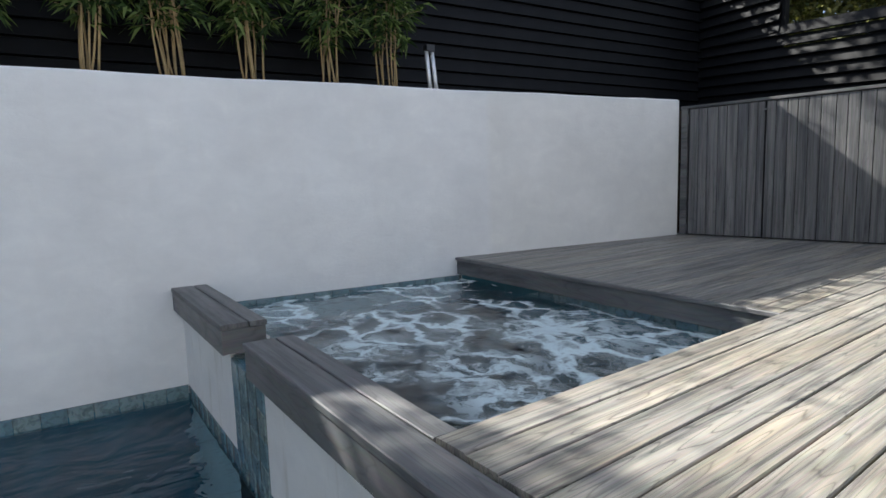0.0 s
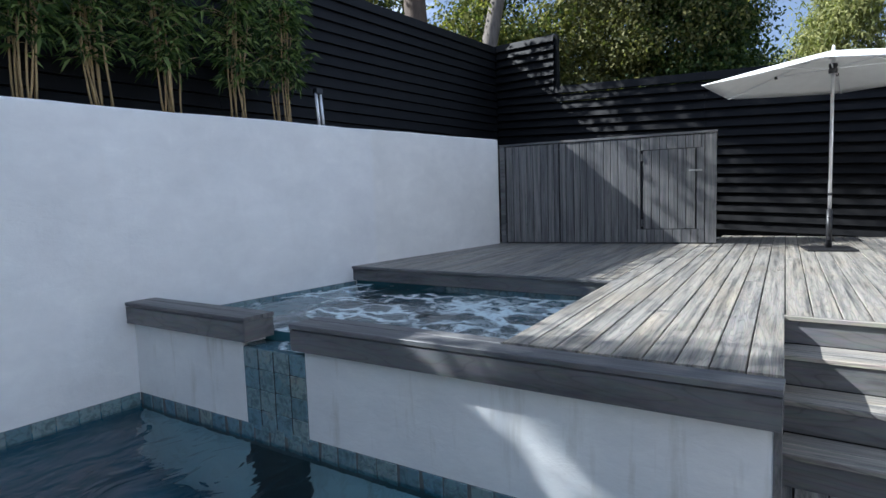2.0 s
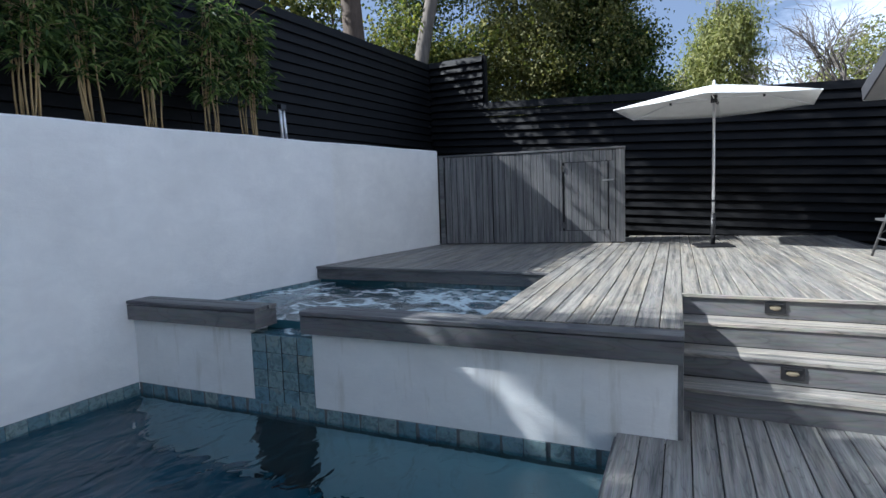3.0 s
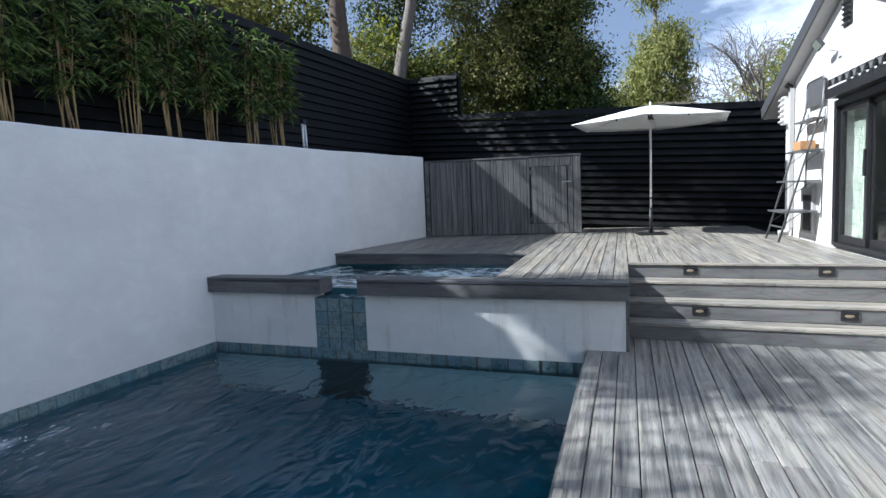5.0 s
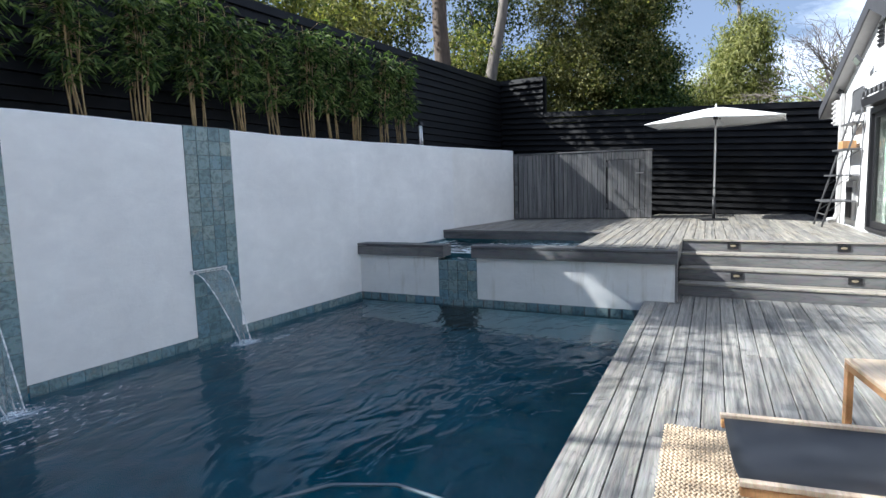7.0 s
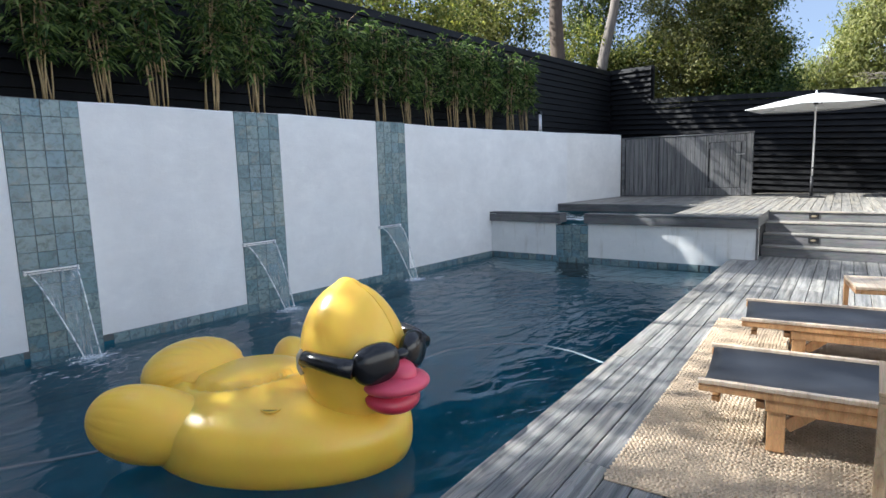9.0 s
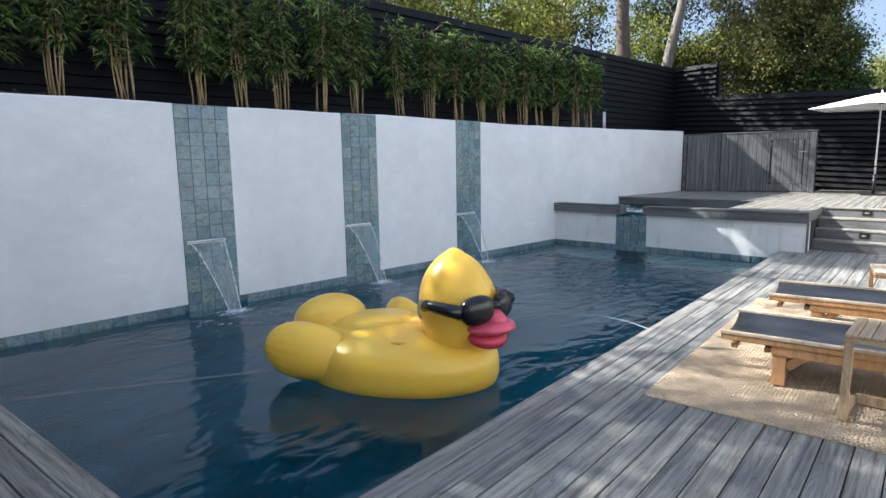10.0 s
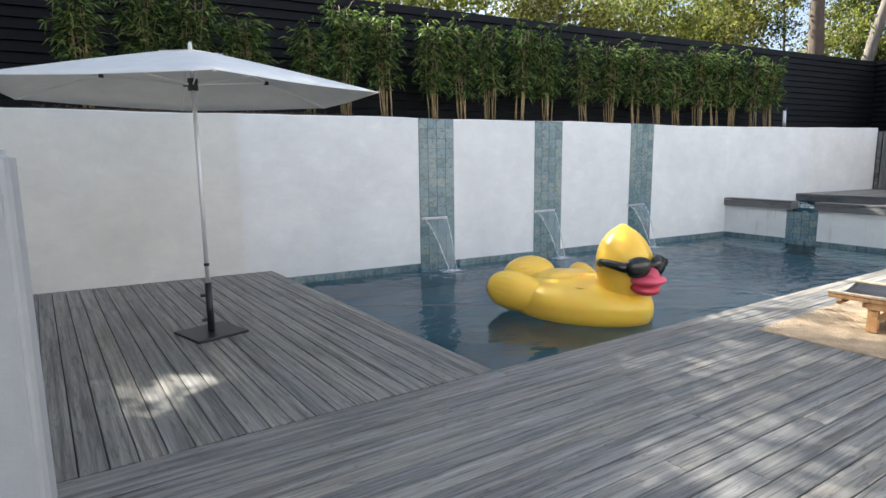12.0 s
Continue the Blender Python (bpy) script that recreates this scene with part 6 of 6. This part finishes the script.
cap_left = thing("spa_cap", "short grey composite cap board on the spa wall", "cap", (0, 0, 0), group="spa caps")
y_run("cap_board", cap_left, x_cap, 4.04, y_wall(0) - 0.004, 0.080, ZU - 0.008, 0.156, 0.03, M_FASCIA)
y_run("cap_board", cap_left, x_cap, 4.04, y_wall(0) - 0.004, 0.215, ZU - 0.008, 0.098, 0.03, M_FASCIA)
y_run("fascia_board", cap_left, x_cap, 4.05, y_wall(0) - 0.004, 0.020, ZU - 0.047, 0.026, 0.138, M_FASCIA)
y_run("fascia_board", cap_left, x_cap, 4.05, y_wall(0) - 0.004, 0.245, ZU - 0.042, 0.026, 0.138, M_FASCIA)
lay("end_board", cap_left, (x_cap(4.04) + 0.01, 4.052, ZU - 0.042), (x_cap(4.04) + 0.255, 4.052, ZU - 0.042), 0.022, 0.138, M_FASCIA)
cap_right = thing("spa_cap", "long grey composite cap board along the spa and deck front", "cap", (0, 0, 0), group="spa caps")
y_run("cap_board", cap_right, x_cap, 0.80, 3.585, 0.080, ZU - 0.006, 0.158, 0.03, M_FASCIA)
y_run("cap_board", cap_right, x_cap, 2.125, 3.585, 0.216, ZU - 0.006, 0.096, 0.03, M_FASCIA)
y_run("fascia_board", cap_right, x_cap, 0.80, 3.575, 0.020, ZU - 0.045, 0.026, 0.138, M_FASCIA)
y_run("fascia_board", cap_right, x_cap, 2.20, 3.575, 0.245, ZU - 0.040, 0.026, 0.138, M_FASCIA)
lay("end_board", cap_right, (x_cap(3.585) + 0.01, 3.573, ZU - 0.040), (x_cap(3.585) + 0.255, 3.573, ZU - 0.040), 0.022, 0.138, M_FASCIA)
# deck fascias
lay("fascia_board", upper, (3.295, 2.33, ZU - 0.03), (3.262, 5.462, ZU - 0.03), 0.026, 0.135, M_FASCIA)
lay("nosing", upper, (3.288, 2.31, ZU - 0.001), (3.255, 5.462, ZU - 0.001), 0.05, 0.026, M_FASCIA)
lay("fascia_board", upper, (1.02, 2.155, ZU - 0.032), (3.33, 2.335, ZU - 0.032), 0.026, 0.135, M_FASCIA)
lay("fascia_board", upper, (x_cap(0.8) + 0.03, y_up(x_cap(0.8) + 0.03) + 0.016, ZU - 0.030), (2.33, y_up(2.33) + 0.016, ZU - 0.030), 0.026, 0.135, M_FASCIA)
lay("side_board", upper, (x_spa(0.85) + 0.02, y_up(0.9) + 0.052, ZU - 0.168), (2.32, y_up(2.32) + 0.052, ZU - 0.168), 0.022, 0.48, M_FASCIA)
lay("corner_post", upper, (x_spa(0.85) - 0.002, y_up(0.9) + 0.024, ZU - 0.168), (x_spa(0.85) + 0.07, y_up(0.9) + 0.028, ZU - 0.168), 0.03, 0.50, M_FASCIA)

# stairs between the two decks
stairs = thing("deck_stairs", "four low grey composite steps with small riser lights", "stairs", (0, 0, 0), kind="structure")
Y0, Y1 = 0.90, -1.80
for k in range(4):
    ztop = ZU * (4 - k) / 4
    xf = 2.315 - RUN * k
    ya = y_up(xf) + 0.02
    lay("riser_board", stairs, (xf + 0.014, Y1, ztop - 0.027), (xf + 0.014, ya, ztop - 0.027), 0.022, ZU / 4 - 0.028, M_FASCIA)
    if k:
        lay("tread_board", stairs, (xf + 0.062, Y1, ztop), (xf + 0.062, ya, ztop), 0.140, 0.025, M_DECK_UP)
        lay("tread_board", stairs, (xf + 0.208, Y1, ztop), (xf + 0.208, ya, ztop), 0.140, 0.025, M_DECK_UP)
    else:
        lay("nosing", stairs, (xf + 0.002, Y1, ztop), (xf + 0.002, ya, ztop), 0.036, 0.026, M_DECK_UP)
    if k:
        part("stringer", box(xf + 0.03, 2.30, Y1, ya - 0.02, 0.0 if k == 3 else ZU * (3 - k) / 4 - 0.02, ztop - 0.03), M_UNDER, stairs)

# tiles
TP = 0.1635
tile_me = {}


def tile(parent, m, w=TP - 0.0035, h=TP - 0.0035):
    key = (round(w, 3), round(h, 3))
    if key not in tile_me:
        b = box(-w / 2, w / 2, -h / 2, h / 2, -0.006, 0.004)
        bmesh.ops.bevel(b, geom=[e for e in b.edges if all(v.co.z > 0 for v in e.verts)], offset=0.003, segments=1, affect="EDGES")
        me = bpy.data.meshes.new("tile")
        b.to_mesh(me)
        b.free()
        me.materials.append(M_TILE)
        tile_me[key] = me
    jit = pose(0, 0, rng.uniform(-0.0012, 0.0012), rng.uniform(-0.5, 0.5), rng.uniform(-0.5, 0.5), rng.uniform(-0.4, 0.4))
    return shared("tile", tile_me[key], parent, m @ jit)


COLUMNS = ((-7.222, -6.555), (-4.828, -4.176), (-2.382, -1.726))
for x0, x1 in COLUMNS:
    col = tagged(obj("tile_column", prism([(x0, 5.581), (x1, 5.581), (x1, 5.59), (x0, 5.59)], -0.4, 2.305), M_GROUT),
                 "tall strip of blue-green stone tiles set in the white wall", "tile panel", group="tile strips on the wall", kind="structure")
    n = 4
    w = (x1 - x0) / n
    for r in range(17):
        z = 2.300 - TP * (r + 0.5)
        for c in range(n):
            tile(col, pose(x0 + w * (c + 0.5), 5.580, z, 90, 0, 0), w - 0.005)
band = tagged(obj("waterline_tiles", prism([(x_end(5.58), 5.583), (0.74, 5.583), (0.74, 5.588), (x_end(5.58), 5.588)], -0.36, -0.130), M_GROUT),
              "one course of blue-green waterline tiles", "tile band", kind="structure")
x = 0.74 - TP / 2
while x > -9.7:
    if not any(a - 0.05 < x < b + 0.05 for a, b in COLUMNS):
        tile(band, pose(x, 5.582, -0.130 - TP / 2, 90, 0, 0))
    x -= TP
turn = -90 - math.degrees(math.atan(0.038))
part("grout", prism([(x_spa(1.12) - 0.002, 1.12), (x_spa(1.12) + 0.02, 1.12), (x_spa(5.58) + 0.02, 5.58), (x_spa(5.58) - 0.002, 5.58)], -0.36, -0.130), M_GROUT, band)
y = 5.57 - TP / 2
while y > 1.2:
    tile(band, pose(x_spa(y) - 0.003, y, -0.130 - TP / 2, 90, 0, turn + 0))
    y -= TP
n = 4
w = (SPILL[1] - SPILL[0]) / n
for c in range(n):
    y = SPILL[0] + w * (c + 0.5)
    for r in range(4):
        tile(spillway, pose(x_spa(y) - 0.001, y, LIP - TP * 0.92 * (r + 0.5), 90, 0, turn), w - 0.005, TP * 0.92 - 0.005)
    tile(spillway, pose(x_spa(y) + 0.08, y, LIP - 0.004, 0, 0, turn + 90), w - 0.005)
spa_band = tagged(obj("spa_tiles", prism([(0.98, y_wall(0.98) - 0.004), (3.29, y_wall(3.29) - 0.004), (3.29, y_wall(3.29) + 0.01), (0.98, y_wall(0.98) + 0.01)], 0.30, 0.493), M_GROUT),
                  "blue tile course at the spa's waterline", "tile band", kind="structure")
x = 1.06
while x < 3.25:
    tile(spa_band, pose(x, y_wall(x) - 0.006, 0.493 - TP / 2, 90, 0, -2.3))
    x += TP
y = 5.36
while y > 2.4:
    tile(spa_band, pose(3.315, y, 0.50 - TP / 2, 90, 0, -90))
    y -= TP

# fences of horizontal black slats
fence_side = thing("fence", "tall black horizontal slat fence behind the planting", "fence", (0, 0, 0), kind="structure")
part("fence_backing", prism([(-13.4, y_fence(-13.4) + 0.05), (8.80, y_fence(8.8) + 0.05), (8.80, y_fence(8.8) + 0.09), (-13.4, y_fence(-13.4) + 0.09)], 1.9, 4.33), M_FENCE, fence_side)
SL = 0.152
for k in range(15):
    z = 4.36 - SL * k
    for a, b in ((-13.4, -8.0), (-8.0, -3.0), (-3.0, 2.4), (2.4, 8.70)):
        lay("slat", fence_side, (a + 0.003, y_fence(a) + 0.012, z), (b - 0.003, y_fence(b) + 0.012, z), 0.030, 0.142, M_FENCE, -13)
lay("rail", fence_side, (-13.4, y_fence(-13.4) + 0.05, 4.372), (8.6, y_fence(8.6) + 0.05, 4.372), 0.10, 0.03, M_FENCE)
fence_back = thing("fence", "black horizontal slat fence closing the raised deck", "fence", (0, 0, 0), kind="structure")
part("fence_backing", prism([(x_fence(-2.1) + 0.05, -2.1), (x_fence(-2.1) + 0.09, -2.1), (x_fence(6.6) + 0.09, 6.6), (x_fence(6.6) + 0.05, 6.6)], 0.5, 3.10), M_FENCE, fence_back)
part("fence_backing", prism([(x_fence(5.22) + 0.05, 5.22), (x_fence(5.22) + 0.09, 5.22), (x_fence(6.6) + 0.09, 6.6), (x_fence(6.6) + 0.05, 6.6)], 3.0, 4.34), M_FENCE, fence_back)


def z_back(y):
    return 3.115 + 0.049 * (y + 1.1)


for k in range(17):
    for a, b in ((-2.1, 2.6), (2.6, 6.53)):
        za, zb = z_back(a) - SL * k * 0.98, z_back(b) - SL * k * 0.98
        lay("slat", fence_back, (x_fence(a) + 0.012, a + 0.002, za), (x_fence(b) + 0.012, b - 0.002, zb), 0.030, 0.142, M_FENCE, 23)
for k in range(7):
    z = 4.385 - SL * k
    lay("slat", fence_back, (x_fence(5.24) + 0.012, 5.24, z), (x_fence(6.53) + 0.012, 6.53, z), 0.030, 0.142, M_FENCE, 23)
lay("rail", fence_back, (x_fence(-2.1) + 0.05, -2.1, z_back(-2.1) + 0.012), (x_fence(5.22) + 0.05, 5.22, z_back(5.22) + 0.012), 0.10, 0.03, M_FENCE)
lay("rail", fence_back, (x_fence(5.2) + 0.05, 5.2, 4.395), (x_fence(6.5) + 0.05, 6.5, 4.395), 0.10, 0.03, M_FENCE)
lay("end_post", fence_back, (x_fence(5.2) + 0.0, 5.20, 4.38), (x_fence(5.2) + 0.10, 5.20, 4.38), 0.05, 1.1, M_FENCE)
